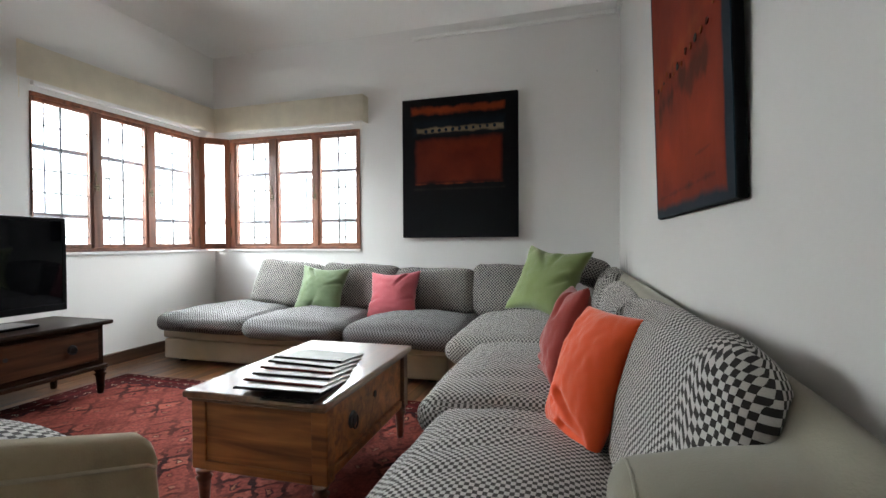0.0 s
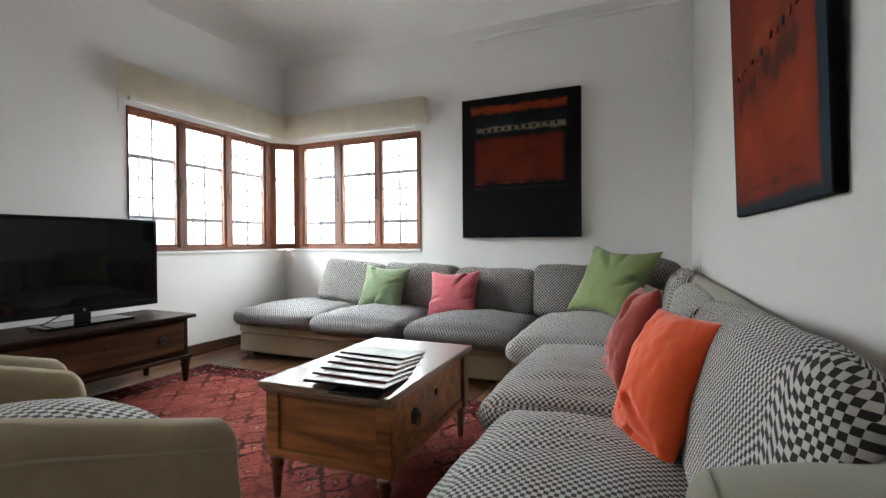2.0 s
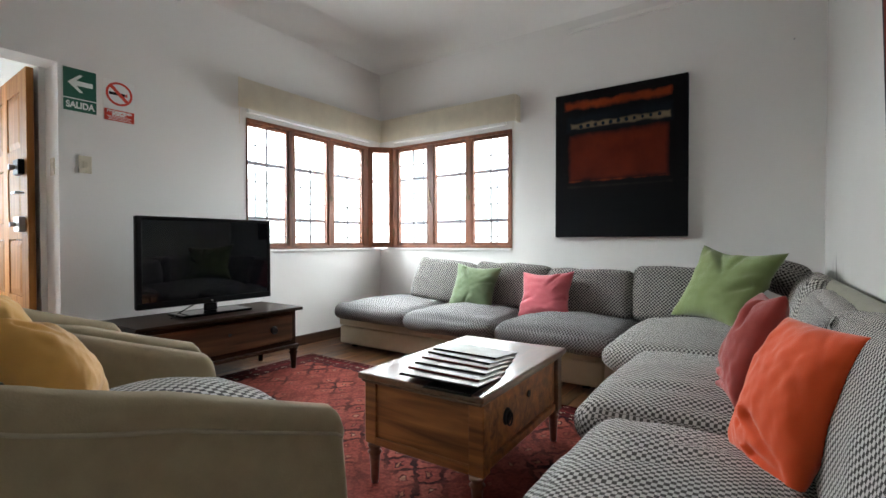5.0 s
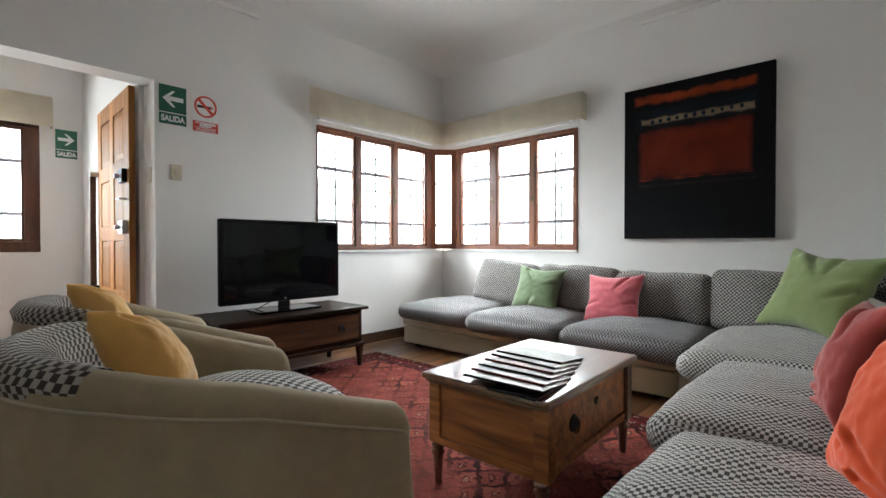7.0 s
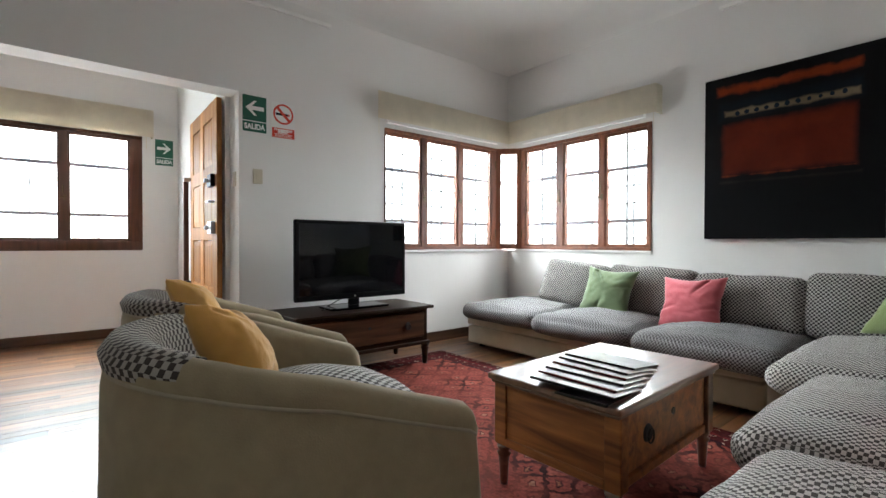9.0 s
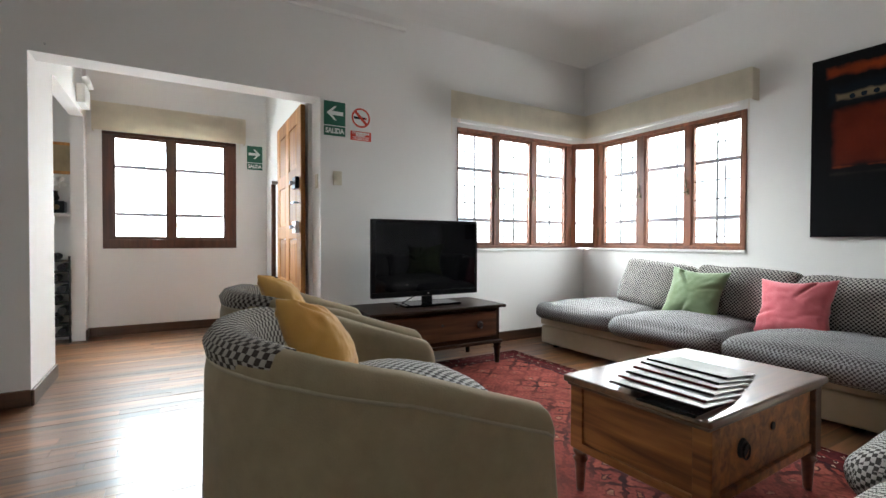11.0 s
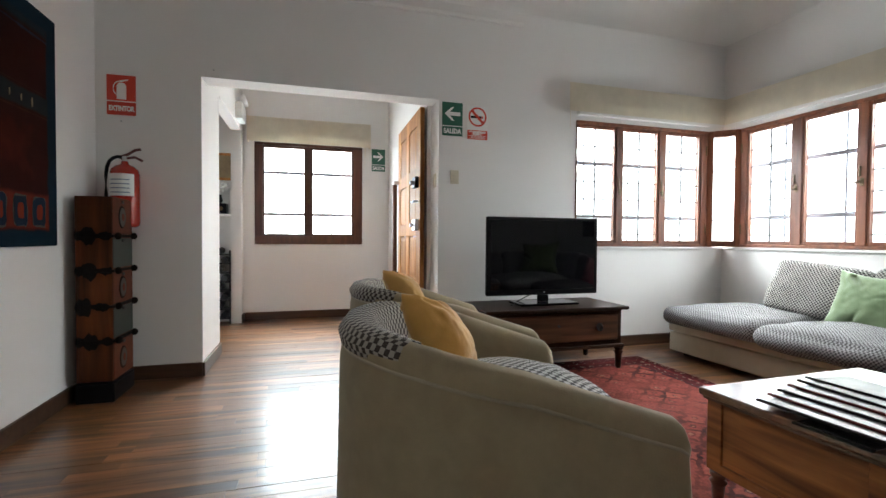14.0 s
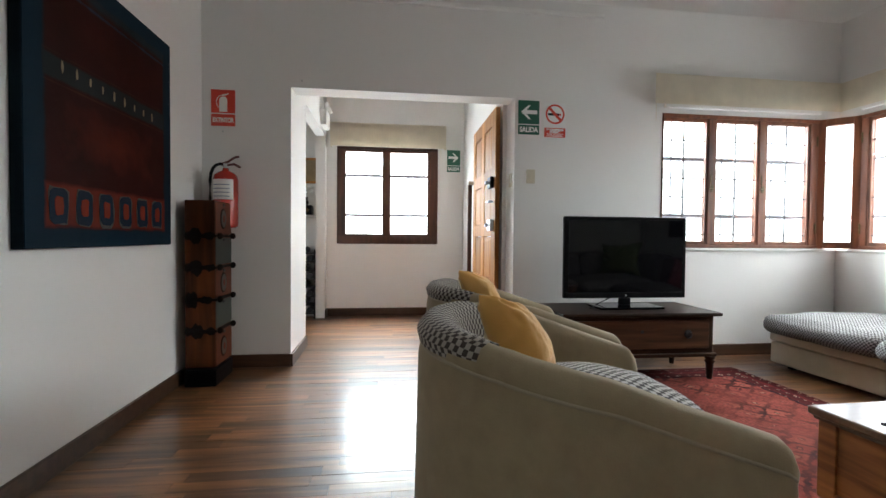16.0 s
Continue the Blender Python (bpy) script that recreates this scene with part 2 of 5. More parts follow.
BLACK = mat("black_plastic", (0.005, 0.005, 0.006), 0.3, vary=0.1, spec=0.1)
SCREEN = mat("screen", (0.002, 0.002, 0.003), 0.035, vary=0.05, bump=0.0, spec=0.22)
IRON = mat("dark_iron", (0.03, 0.03, 0.033), 0.55, metal=0.6)
BRASS = mat("old_brass", (0.13, 0.09, 0.045), 0.45, metal=0.9)
STEEL = mat("steel", (0.55, 0.55, 0.55), 0.3, metal=1.0)
LEAD = mat("muntin_grey", (0.14, 0.14, 0.15), 0.5)
GRILLE = mat("grille_paint", (0.42, 0.46, 0.54), 0.5)
PLATE = mat("switch_plastic", (0.6, 0.54, 0.42), 0.4, vary=0.04)
WHITE = mat("white_plastic", (0.8, 0.8, 0.78), 0.4, vary=0.03)
GREEN = mat("sign_green", (0.006, 0.10, 0.06), 0.45, vary=0.05)
RED = mat("sign_red", (0.62, 0.045, 0.02), 0.45, vary=0.05)
SIGNWHITE = mat("sign_white", (0.8, 0.8, 0.78), 0.45, vary=0.02)
EXTRED = mat("extinguisher_red", (0.38, 0.024, 0.013), 0.25, vary=0.05, coat=0.4)
GLASS = glass_material()


def dimmed_smudged_wall():
    """Wall paint darkened as by weaker light, with dark streaky smudges low in the corner."""
    m = mat("dimmed_smudged_wall_paint", (0.52, 0.50, 0.472), 0.8, vary=0.07, scale=1.1, bump=0.12, fine=60)
    n, l = m.node_tree.nodes, m.node_tree.links
    b = n["Principled BSDF"]
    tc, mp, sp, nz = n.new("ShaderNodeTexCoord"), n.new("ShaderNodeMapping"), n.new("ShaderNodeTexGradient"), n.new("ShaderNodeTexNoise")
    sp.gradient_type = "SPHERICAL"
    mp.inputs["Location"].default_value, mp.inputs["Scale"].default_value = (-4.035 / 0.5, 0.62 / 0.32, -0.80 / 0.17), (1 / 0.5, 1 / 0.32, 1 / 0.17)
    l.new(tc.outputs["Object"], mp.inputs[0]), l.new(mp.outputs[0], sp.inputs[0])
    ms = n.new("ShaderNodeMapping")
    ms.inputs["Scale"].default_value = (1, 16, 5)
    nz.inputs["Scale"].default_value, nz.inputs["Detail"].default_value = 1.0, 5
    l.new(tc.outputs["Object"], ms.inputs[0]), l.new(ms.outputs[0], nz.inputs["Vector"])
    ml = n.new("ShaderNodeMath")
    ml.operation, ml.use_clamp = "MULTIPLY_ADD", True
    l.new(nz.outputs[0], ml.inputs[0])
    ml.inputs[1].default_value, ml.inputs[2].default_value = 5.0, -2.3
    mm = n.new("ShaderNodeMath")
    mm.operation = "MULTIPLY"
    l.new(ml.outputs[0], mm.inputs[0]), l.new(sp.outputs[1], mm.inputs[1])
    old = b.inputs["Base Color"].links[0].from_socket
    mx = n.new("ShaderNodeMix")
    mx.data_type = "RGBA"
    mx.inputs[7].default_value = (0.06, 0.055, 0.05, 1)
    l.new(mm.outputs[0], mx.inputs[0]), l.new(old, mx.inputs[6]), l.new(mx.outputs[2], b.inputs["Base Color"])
    return m


DIMWALL = dimmed_smudged_wall()
RUG = rug_material()


# ---- builders ----
def link(name, bm, material, parent=None, label="", smooth=False):
    me = bpy.data.meshes.new(name)
    bm.normal_update()
    bm.to_mesh(me)
    bm.free()
    if smooth:
        for p in me.polygons:
            p.use_smooth = True
    if material:
        for m in material if isinstance(material, (list, tuple)) else [material]:
            me.materials.append(m)
    ob = new(name, me)
    if parent:
        ob.parent = parent
    if label:
        ob["label"] = label
    return ob


def part(name, bm, material, parent, label="", smooth=False):
    return link(name, bm, material, parent, label, smooth)


def thing(name, label, category, place=(0, 0, 0), rz=0, group="", kind=""):
    e = new(name)
    e.matrix_world = pose(*place, 0, 0, rz)
    return tagged(e, label, category, group, kind)


def box(x0, x1, y0, y1, z0, z1, bevel=0.0, seg=2, bm=None):
    bm = bm or bmesh.new()
    m = Matrix.LocRotScale(((x0 + x1) / 2, (y0 + y1) / 2, (z0 + z1) / 2), None, (abs(x1 - x0), abs(y1 - y0), abs(z1 - z0)))
    made = bmesh.ops.create_cube(bm, size=1, matrix=m)
    if bevel:
        edges = list({e for v in made["verts"] for e in v.link_edges})
        bmesh.ops.bevel(bm, geom=edges, offset=bevel, segments=seg, affect="EDGES", profile=0.5)
    return bm


def cyl(p, q, r0, r1=None, seg=16, bm=None):
    bm = bm or bmesh.new()
    p, q = Vector(p), Vector(q)
    d = q - p
    m = Matrix.Translation((p + q) / 2) @ d.to_track_quat("Z", "Y").to_matrix().to_4x4()
    bmesh.ops.create_cone(bm, cap_ends=True, segments=seg, radius1=r0, radius2=r0 if r1 is None else r1, depth=d.length, matrix=m)
    return bm


def lathe(profile, seg=20, centre=(0, 0, 0), bm=None):
    """Turned piece: rows of (radius, z)."""
    bm = bm or bmesh.new()
    rings = []
    for r, z in profile:
        rings.append([bm.verts.new((centre[0] + r * math.cos(a), centre[1] + r * math.sin(a), centre[2] + z)) for a in [2 * math.pi * k / seg for k in range(seg)]])
    for a, b in zip(rings, rings[1:]):
        for k in range(seg):
            bm.faces.new((a[k], a[(k + 1) % seg], b[(k + 1) % seg], b[k]))
    bm.faces.new(list(reversed(rings[0])))
    bm.faces.new(rings[-1])
    return bm


def tube(points, r, seg=8, bm=None):
    bm = bm or bmesh.new()
    pts = [Vector(p) for p in points]
    rings = []
    for i, p in enumerate(pts):
        d = (pts[min(i + 1, len(pts) - 1)] - pts[max(i - 1, 0)]).normalized()
        q = d.to_track_quat("Z", "Y")
        rings.append([bm.verts.new(p + q @ Vector((r * math.cos(a), r * math.sin(a), 0))) for a in [2 * math.pi * k / seg for k in range(seg)]])
    for a, b in zip(rings, rings[1:]):
        for k in range(seg):
            bm.faces.new((a[k], a[(k + 1) % seg], b[(k + 1) % seg], b[k]))
    bm.faces.new(list(reversed(rings[0])))
    bm.faces.new(rings[-1])
    return bm


def uv_metres(bm, ax=None):
    """UVs in metres, laid flat on the axis that each face looks along."""
    uv = bm.loops.layers.uv.verify()
    bm.normal_update()
    for f in bm.faces:
        n = f.normal
        k = ax if ax is not None else max(range(3), key=lambda i: abs(n[i]))
        i, j = [(1, 2), (0, 2), (0, 1)][k]
        for lo in f.loops:
            lo[uv].uv = (lo.vert.co[i], lo.vert.co[j])
    return bm


def soft_box(sx, sy, sz, r=0.06, puff=0.03, belly=0.02, cuts=13, rough=0.006, seed=0, folds=()):
    """An upholstered block: rounded edges, domed top, swollen sides, creases."""
    bm = bmesh.new()
    bmesh.ops.create_cube(bm, size=2)
    bmesh.ops.subdivide_edges(bm, edges=bm.edges[:], cuts=cuts, use_grid_fill=True)
    half = Vector((sx / 2, sy / 2, sz / 2))
    rr = min(r, sx / 2, sy / 2, sz / 2)
    for v in bm.verts:
        u = v.co.copy()
        p = Vector([u[i] * half[i] for i in range(3)])
        inner = Vector([max(-(half[i] - rr), min(half[i] - rr, p[i])) for i in range(3)])
        d = p - inner
        if d.length > 1e-6:
            p = inner + d.normalized() * min(rr, max(abs(d.x), abs(d.y), abs(d.z)))
        dome = (1 - u.x**2) * (1 - u.y**2)
        if u.z > 0:
            p.z += puff * dome * u.z
        for fx, fy, slope, depth in folds:
            if u.z > 0:
                across, along = u.y - fy - slope * (u.x - fx), u.x - fx
                p.z -= depth * (math.exp(-((across / 0.045) ** 2)) - 0.5 * math.exp(-(((across - 0.09) / 0.05) ** 2))) * math.exp(-((along / 0.42) ** 2))
        side = 1 - u.z**2
        p.x += belly * side * u.x * (1 - u.y**2)
        p.y += belly * side * u.y * (1 - u.x**2)
        q = p * 7 + Vector((seed * 3.1, seed * 1.7, seed))
        p += Vector((noise.noise(q), noise.noise(q + Vector((9, 0, 0))), noise.noise(q + Vector((0, 9, 0))))) * rough
        v.co = p
    return bm


def move(bm, m):
    bmesh.ops.transform(bm, matrix=m, verts=bm.verts[:])
    return bm


def pillow(w, h, t, seed=0, crease=0.012, n=36, ears=0.17, tucks=()):
    """A scatter cushion in its own x-z plane with drawn-in edges and sharp corners; it stands on z = 0."""
    bm = bmesh.new()
    grid = {}
    for s in (1, -1):
        for i in range(n + 1):
            for j in range(n + 1):
                u, v = 2 * i / n - 1, 2 * j / n - 1
                if s == -1 and (i in (0, n) or j in (0, n)):
                    grid[s, i, j] = grid[1, i, j]
                    continue
                x = w / 2 * u * (1 - ears * (1 - v * v) ** 1.3 * abs(u))
                z = h / 2 * v * (1 - ears * (1 - u * u) ** 1.3 * abs(v))
                thick = t / 2 * ((1 - u * u) * (1 - v * v)) ** 0.45 if abs(u) < 1 and abs(v) < 1 else 0
                q = Vector((u * 2.2 + seed * 5, v * 2.2, s + seed))
                fold = 0.8 * noise.noise(q) + 0.5 * noise.noise(q * 2.3) - 0.3 * abs(noise.noise(Vector((q.x * 2.6 + q.y * 2.0, q.y * 0.9 - q.x * 0.5, q.z))))
                for ua, va, ub, vb, deep in tucks:
                    k = max(0.0, min(1.0, ((u - ua) * (ub - ua) + (v - va) * (vb - va)) / ((ub - ua) ** 2 + (vb - va) ** 2)))
                    gap = math.hypot(u - ua - k * (ub - ua), v - va - k * (vb - va))
                    side = (u - ua) * (vb - va) - (v - va) * (ub - ua)
                    fold -= deep * math.exp(-(gap / 0.06) ** 2) * (1.3 - k) - 0.6 * deep * math.exp(-((gap - 0.16) / 0.1) ** 2) * (side > 0) * (1.2 - k)
                grid[s, i, j] = bm.verts.new((x + 0.006 * noise.noise(q * 1.7), -s * (thick + crease * fold * (thick > 0.004)), z + h / 2))
    for s in (1, -1):
        for i in range(n):
            for j in range(n):
                f = [grid[s, i, j], grid[s, i + 1, j], grid[s, i + 1, j + 1], grid[s, i, j + 1]]
                bm.faces.new(f if s == 1 else list(reversed(f)))
    return bm


def text_mesh(word, size, extrude=0.0006):
    cu = bpy.data.curves.new("word", "FONT")
    cu.body, cu.size, cu.extrude, cu.align_x, cu.align_y = word, size, extrude, "CENTER", "CENTER"
    cu.offset = 0.0022
    ob = new("word", cu)
    dg = bpy.context.evaluated_depsgraph_get()
    me = bpy.data.meshes.new_from_object(ob.evaluated_get(dg))
    bpy.data.objects.remove(ob)
    bm = bmesh.new()
    bm.from_mesh(me)
    bpy.data.meshes.remove(me)
    return bm


# ---- structure ----
X1, Y1, TOP, COVE = 4.035, -5.424, 3.2, 0.24
T = 0.2
SILL, HEAD = 0.944, 2.091
WEST, NORTH = -1.705, 1.713
OPL, OPR, OPT = -4.773, -3.0, 2.158


def structure(name, bm, material, label, category="wall"):
    return tagged(link(name, bm, material), label, category, kind="structure")


# west wall with the corner window and the opening to the hall
bm = box(-T, 0, WEST, T, 0, SILL)
box(-T, 0, WEST, T, HEAD, TOP + 0.1, bm=bm)
box(-T, 0, OPR, WEST, 0, TOP + 0.1, bm=bm)
box(-T, 0, OPL, OPR, OPT, TOP + 0.1, bm=bm)
box(-0.66, 0, Y1 - T, OPL, 0, TOP + 0.1, bm=bm)
structure("wall_west", bm, WALL, "white plastered wall with the corner window and hall opening")
bm = box(0.0, NORTH, 0, T, 0, SILL)
box(0.0, NORTH, 0, T, HEAD, TOP + 0.1, bm=bm)
box(NORTH, X1 + T, 0, T, 0, TOP + 0.1, bm=bm)
structure("wall_north", bm, WALL, "white plastered wall behind the sofa")
structure("wall_east", box(X1, X1 + T, Y1 - T, 0, 0, TOP + 0.1), DIMWALL, "white plastered wall in dimmed paint with dark smudges beside the sofa")
structure("wall_south", box(0, X1, Y1 - T, Y1, 0, TOP + 0.1), WALL, "white plastered wall with the blue framed painting")
# hall and alcove
HX = -2.28
bm = box(HX - T, HX, -6.2, -4.661, 0, 2.9)
box(HX - T, HX, -3.375, -2.8, 0, 2.9, bm=bm)
box(HX - T, HX, -4.661, -3.375, 0, 0.925, bm=bm)
box(HX - T, HX, -4.661, -3.375, 2.16, 2.9, bm=bm)
structure("wall_hall_west", bm, WALL, "white plastered hall wall with a window")
bm = box(HX, -0.25, -3.034, -2.8, 0, 2.9)
box(-0.25, -T, -3.0, -2.8, 0, 2.9, bm=bm)
structure("wall_hall_north", bm, WALL, "white plastered hall wall behind the open door")
bm = box(HX, -2.12, -4.9, -4.79, 0, 2.9)
box(-2.12, -0.66, -4.9, -4.79, 2.25, 2.9, bm=bm)
structure("wall_hall_south", bm, WALL, "white pier and beam over the hall alcove")
structure("wall_alcove", box(HX, -0.66, -6.3, -6.1, 0, 2.9), WALL, "white back wall of the hall alcove")
structure("ceiling_hall", box(HX - T, -T + 0.001, -6.3, -2.8, 2.9, 3.0), CEIL, "white hall ceiling", "ceiling")

# coved ceiling
bm = bmesh.new()
loops = []
for k in range(9):
    a = math.pi / 2 * k / 8
    off, z = COVE * (1 - math.cos(a)), TOP - COVE + COVE * math.sin(a)
    off += 0.001
    loops.append([bm.verts.new(c) for c in ((off, Y1 + off, z), (X1 - off, Y1 + off, z), (X1 - off, -off, z), (off, -off, z))])
for a, b in zip(loops, loops[1:]):
    for k in range(4):
        f = bm.faces.new((a[k], b[k], b[(k + 1) % 4], a[(k + 1) % 4]))
        f.smooth = True
bm.faces.new(list(reversed(loops[-1])))
bmesh.ops.recalc_face_normals(bm, faces=bm.faces[:])
structure("ceiling", bm, CEIL, "white coved plaster ceiling", "ceiling")
structure("roof", box(-T, X1 + T, Y1 - T, T, TOP + 0.1, TOP + 0.2), CEIL, "plain slab above the ceiling", "ceiling")

# picture rail
bm = box(2.25, X1 - 0.03, -0.028, 0, 2.845, 2.88, 0.008)
structure("trim_north", bm, CEIL, "white painted picture rail high on the wall", "trim")
structure("trim_west", box(0, 0.028, Y1, -2.25, 2.845, 2.88, 0.008), CEIL, "white painted picture rail high on the wall", "trim")
structure("trim_east", box(X1 - 0.028, X1, Y1, 0, 2.845, 2.88, 0.008), CEIL, "white painted picture rail high on the wall", "trim")

# ground outside and floor bed
structure("ground", box(-60, 60, -60, 60, -0.3, -0.1), mat("outside_paving", (0.3, 0.29, 0.27), 0.9, vary=0.2, scale=0.6), "pale paved ground outside", "ground")
floor = structure("floor", box(HX - T, X1 + T, -6.3, T, -0.1, -0.006), GAP, "polished brown hardwood strip floor", "floor")

# skirting
def skirting(name, *a):
    structure(name, box(*a, 0.006), SKIRT, "dark stained wooden skirting board", "skirting")


skirting("baseboard_west_a", 0, 0.018, OPR, 0, 0, 0.1)
skirting("baseboard_west_b", 0, 0.018, Y1, OPL, 0, 0.1)
skirting("baseboard_jamb", -0.66, 0.018, OPL, OPL + 0.018, 0, 0.1)
skirting("baseboard_north", 0.018, X1, -0.018, 0, 0, 0.1)
skirting("baseboard_south", 0.018, X1, Y1, Y1 + 0.018, 0, 0.1)
skirting("baseboard_hall_west", HX, HX + 0.018, -4.79, -3.0, 0, 0.1)
skirting("baseboard_hall_south", HX, -2.12, -4.79, -4.772, 0, 0.1)
skirting("baseboard_hall_north", HX, -1.45, -3.052, -3.034, 0, 0.1)


# windows
def casement(win, a, b, z0, z1, at, depth=0.045, wide=0.05, rows=6, wood_m=None, muntins=True):
    """One casement: four rails, a pane and its lead bars; at(u, d, z) gives the place of a point along, out of and up the wall."""
    wood_m = wood_m or WINWOOD

    def bar(u0, u1, d0, d1, za, zb, bev=0.004):
        bm = box(u0, u1, d0, d1, za, zb, bev, 1)
        for v in bm.verts:
            v.co = at(*v.co)
        bmesh.ops.recalc_face_normals(bm, faces=bm.faces[:])
        return bm

    f = part("casement_frame", bar(a - wide + 0.003, a, -depth, 0.0, z0 - wide, z1 + wide), wood_m, win)
    for u0, u1, za, zb in ((b, b + wide - 0.003, z0 - wide, z1 + wide), (a, b, z1, z1 + wide), (a, b, z0 - wide, z0)):
        part("casement_frame", bar(u0, u1, -depth, -0.001, za, zb), wood_m, win)
    pane = part("pane", bar(a, b, -depth * 0.6, -depth * 0.6 + 0.004, z0, z1, 0), GLASS, win, "clear glass pane")
    pane.visible_shadow = False
    if muntins:
        c = (a + b) / 2
        part("glazing_bar", bar(c - 0.0065, c + 0.0065, -depth * 0.75, -depth * 0.4, z0, z1, 0), LEAD, win)
        for k in range(rows):
            z = z1 - (z1 - z0) * (0.155 + 0.158 * k)
            part("glazing_bar", bar(a, b, -depth * 0.7, -depth * 0.45, z - 0.0045, z + 0.0045, 0), LEAD, win)
    return f


def window(name, label, at, spans, u0, u1, z0, z1, gz0, gz1, wood_m, handles=(), plain=(), hinges=()):
    win = tagged(new(name), label, "window", kind="structure")

    def bar(a, b, d0, d1, za, zb, bev=0.004):
        bm = box(a, b, d0, d1, za, zb, bev, 1)
        for v in bm.verts:
            v.co = at(*v.co)
        bmesh.ops.recalc_face_normals(bm, faces=bm.faces[:])
        return bm

    for a, b, za, zb in ((u0, u1, z0, gz0 - 0.03), (u0, u1, gz1 + 0.03, z1)):
        part("window_frame", bar(a, b, -0.07, 0.012, za, zb), wood_m, win)
    edges = [u0] + [v for a, b in spans for v in (a, b)] + [u1]
    for a, b in zip(edges[::2], edges[1::2]):
        inner = min(0.018, (b - a) / 3)
        aa = a if a == u0 else a + inner
        bb = b if b == u1 else b - inner
        part("window_frame", bar(aa, bb, -0.07, 0.008, gz0 - 0.03, gz1 + 0.03), wood_m, win)
    for k, (a, b) in enumerate(spans):
        casement(win, a, b, gz0, gz1, at, wide=0.03, wood_m=wood_m, muntins=k not in plain)
    for u in handles:
        h = part("catch", bar(u - 0.012, u + 0.012, 0.008, 0.016, 1.43, 1.49, 0.003), BRASS, win, "small brass catch")
        part("lever", bar(u - 0.045, u + 0.01, 0.016, 0.03, 1.452, 1.466, 0.004), BRASS, h)
        part("hook", bar(u - 0.02, u - 0.008, 0.01, 0.022, 1.5, 1.58, 0.004), BRASS, h)
    for u in hinges:
        for z in (1.12, 1.9):
            part("hinge", bar(u - 0.008, u + 0.008, 0.008, 0.016, z - 0.045, z + 0.045, 0.003), BRASS, win)
    return win


def grille(name, at, u0, u1, z0, z1, thick, posts):
    g = tagged(new(name), "grey painted iron security grille outside the window", "grille", kind="structure")

    def bar(a, b, d0, d1, za, zb):
        bm = box(a, b, d0, d1, za, zb)
        for v in bm.verts:
            v.co = at(*v.co)
        bmesh.ops.recalc_face_normals(bm, faces=bm.faces[:])
        return bm

    for z in thick:
        part("rail", bar(u0, u1, -0.2, -0.17, z - 0.018, z + 0.018), GRILLE, g)
    for u in posts:
        part("upright", bar(u - 0.006, u + 0.006, -0.19, -0.178, z0, z1), GRILLE, g)
    return g


west_at = lambda u, d, z: Vector((d, u, z))
north_at = lambda u, d, z: Vector((u, -d, z))
hall_at = lambda u, d, z: Vector((HX + d, u, z))
S = math.sqrt(0.5)
corner_at = lambda u, d, z: Vector((0.1 + S * u + S * d, -0.1 + S * u - S * d, z))
window("window_1", "reddish wooden three-casement window beside the corner", west_at, [(-1.685, -1.292), (-1.19, -0.807), (-0.702, -0.303)], WEST, -0.16, SILL, HEAD, 1.003, 2.03, WINWOOD, (-1.24, -0.755), (), (-0.225,))
window("window_2", "reddish wooden three-casement window above the sofa", north_at, [(0.285, 0.677), (0.797, 1.176), (1.274, 1.66)], 0.16, NORTH, SILL, HEAD, 1.003, 2.03, WINWOOD, (0.737, 1.225), (1,), (0.215,))
cw = tagged(new("window_3"), "narrow wooden window pane set across the corner", "window", kind="structure")
for a, b, za, zb in ((-0.15, -0.09, SILL, HEAD), (0.09, 0.15, SILL, HEAD), (-0.09, 0.09, SILL, 1.003), (-0.09, 0.09, 2.03, HEAD)):
    bm = box(a, b, -0.05, 0.012, za, zb, 0.004, 1)
    for v in bm.verts:
        v.co = corner_at(*v.co)
    bmesh.ops.recalc_face_normals(bm, faces=bm.faces[:])
    part("window_frame", bm, WINWOOD, cw)
bm = box(-0.09, 0.09, -0.03, -0.026, 1.003, 2.03)
for v in bm.verts:
    v.co = corner_at(*v.co)
bmesh.ops.recalc_face_normals(bm, faces=bm.faces[:])
part("pane", bm, GLASS, cw).visible_shadow = False
window("window_4", "dark stained wooden two-leaf hall window", hall_at, [(-4.55, -4.09), (-3.985, -3.51)], -4.661, -3.375, 0.925, 2.164, 1.055, 2.1, DARKWIN, (-4.03,), (0, 1))
grille("grille_west", west_at, -1.9, 0.15, 0.9, 2.15, (1.228, 1.74), (-1.5, -1.0, -0.5))
grille("grille_north", north_at, -0.15, 1.9, 0.9, 2.15, (1.228, 1.74), (0.5, 1.0, 1.45))
grille("grille_hall", hall_at, -4.8, -3.2, 0.9, 2.2, (1.30, 1.82), (-4.3, -3.75))
# plaster sills
structure("sill_west", box(0, 0.02, WEST, 0, SILL - 0.025, SILL - 0.002, 0.006), WALL, "white plaster window ledge", "sill")
structure("sill_north", box(0.02, NORTH, -0.02, 0, SILL - 0.025, SILL - 0.002, 0.006), WALL, "white plaster window ledge", "sill")


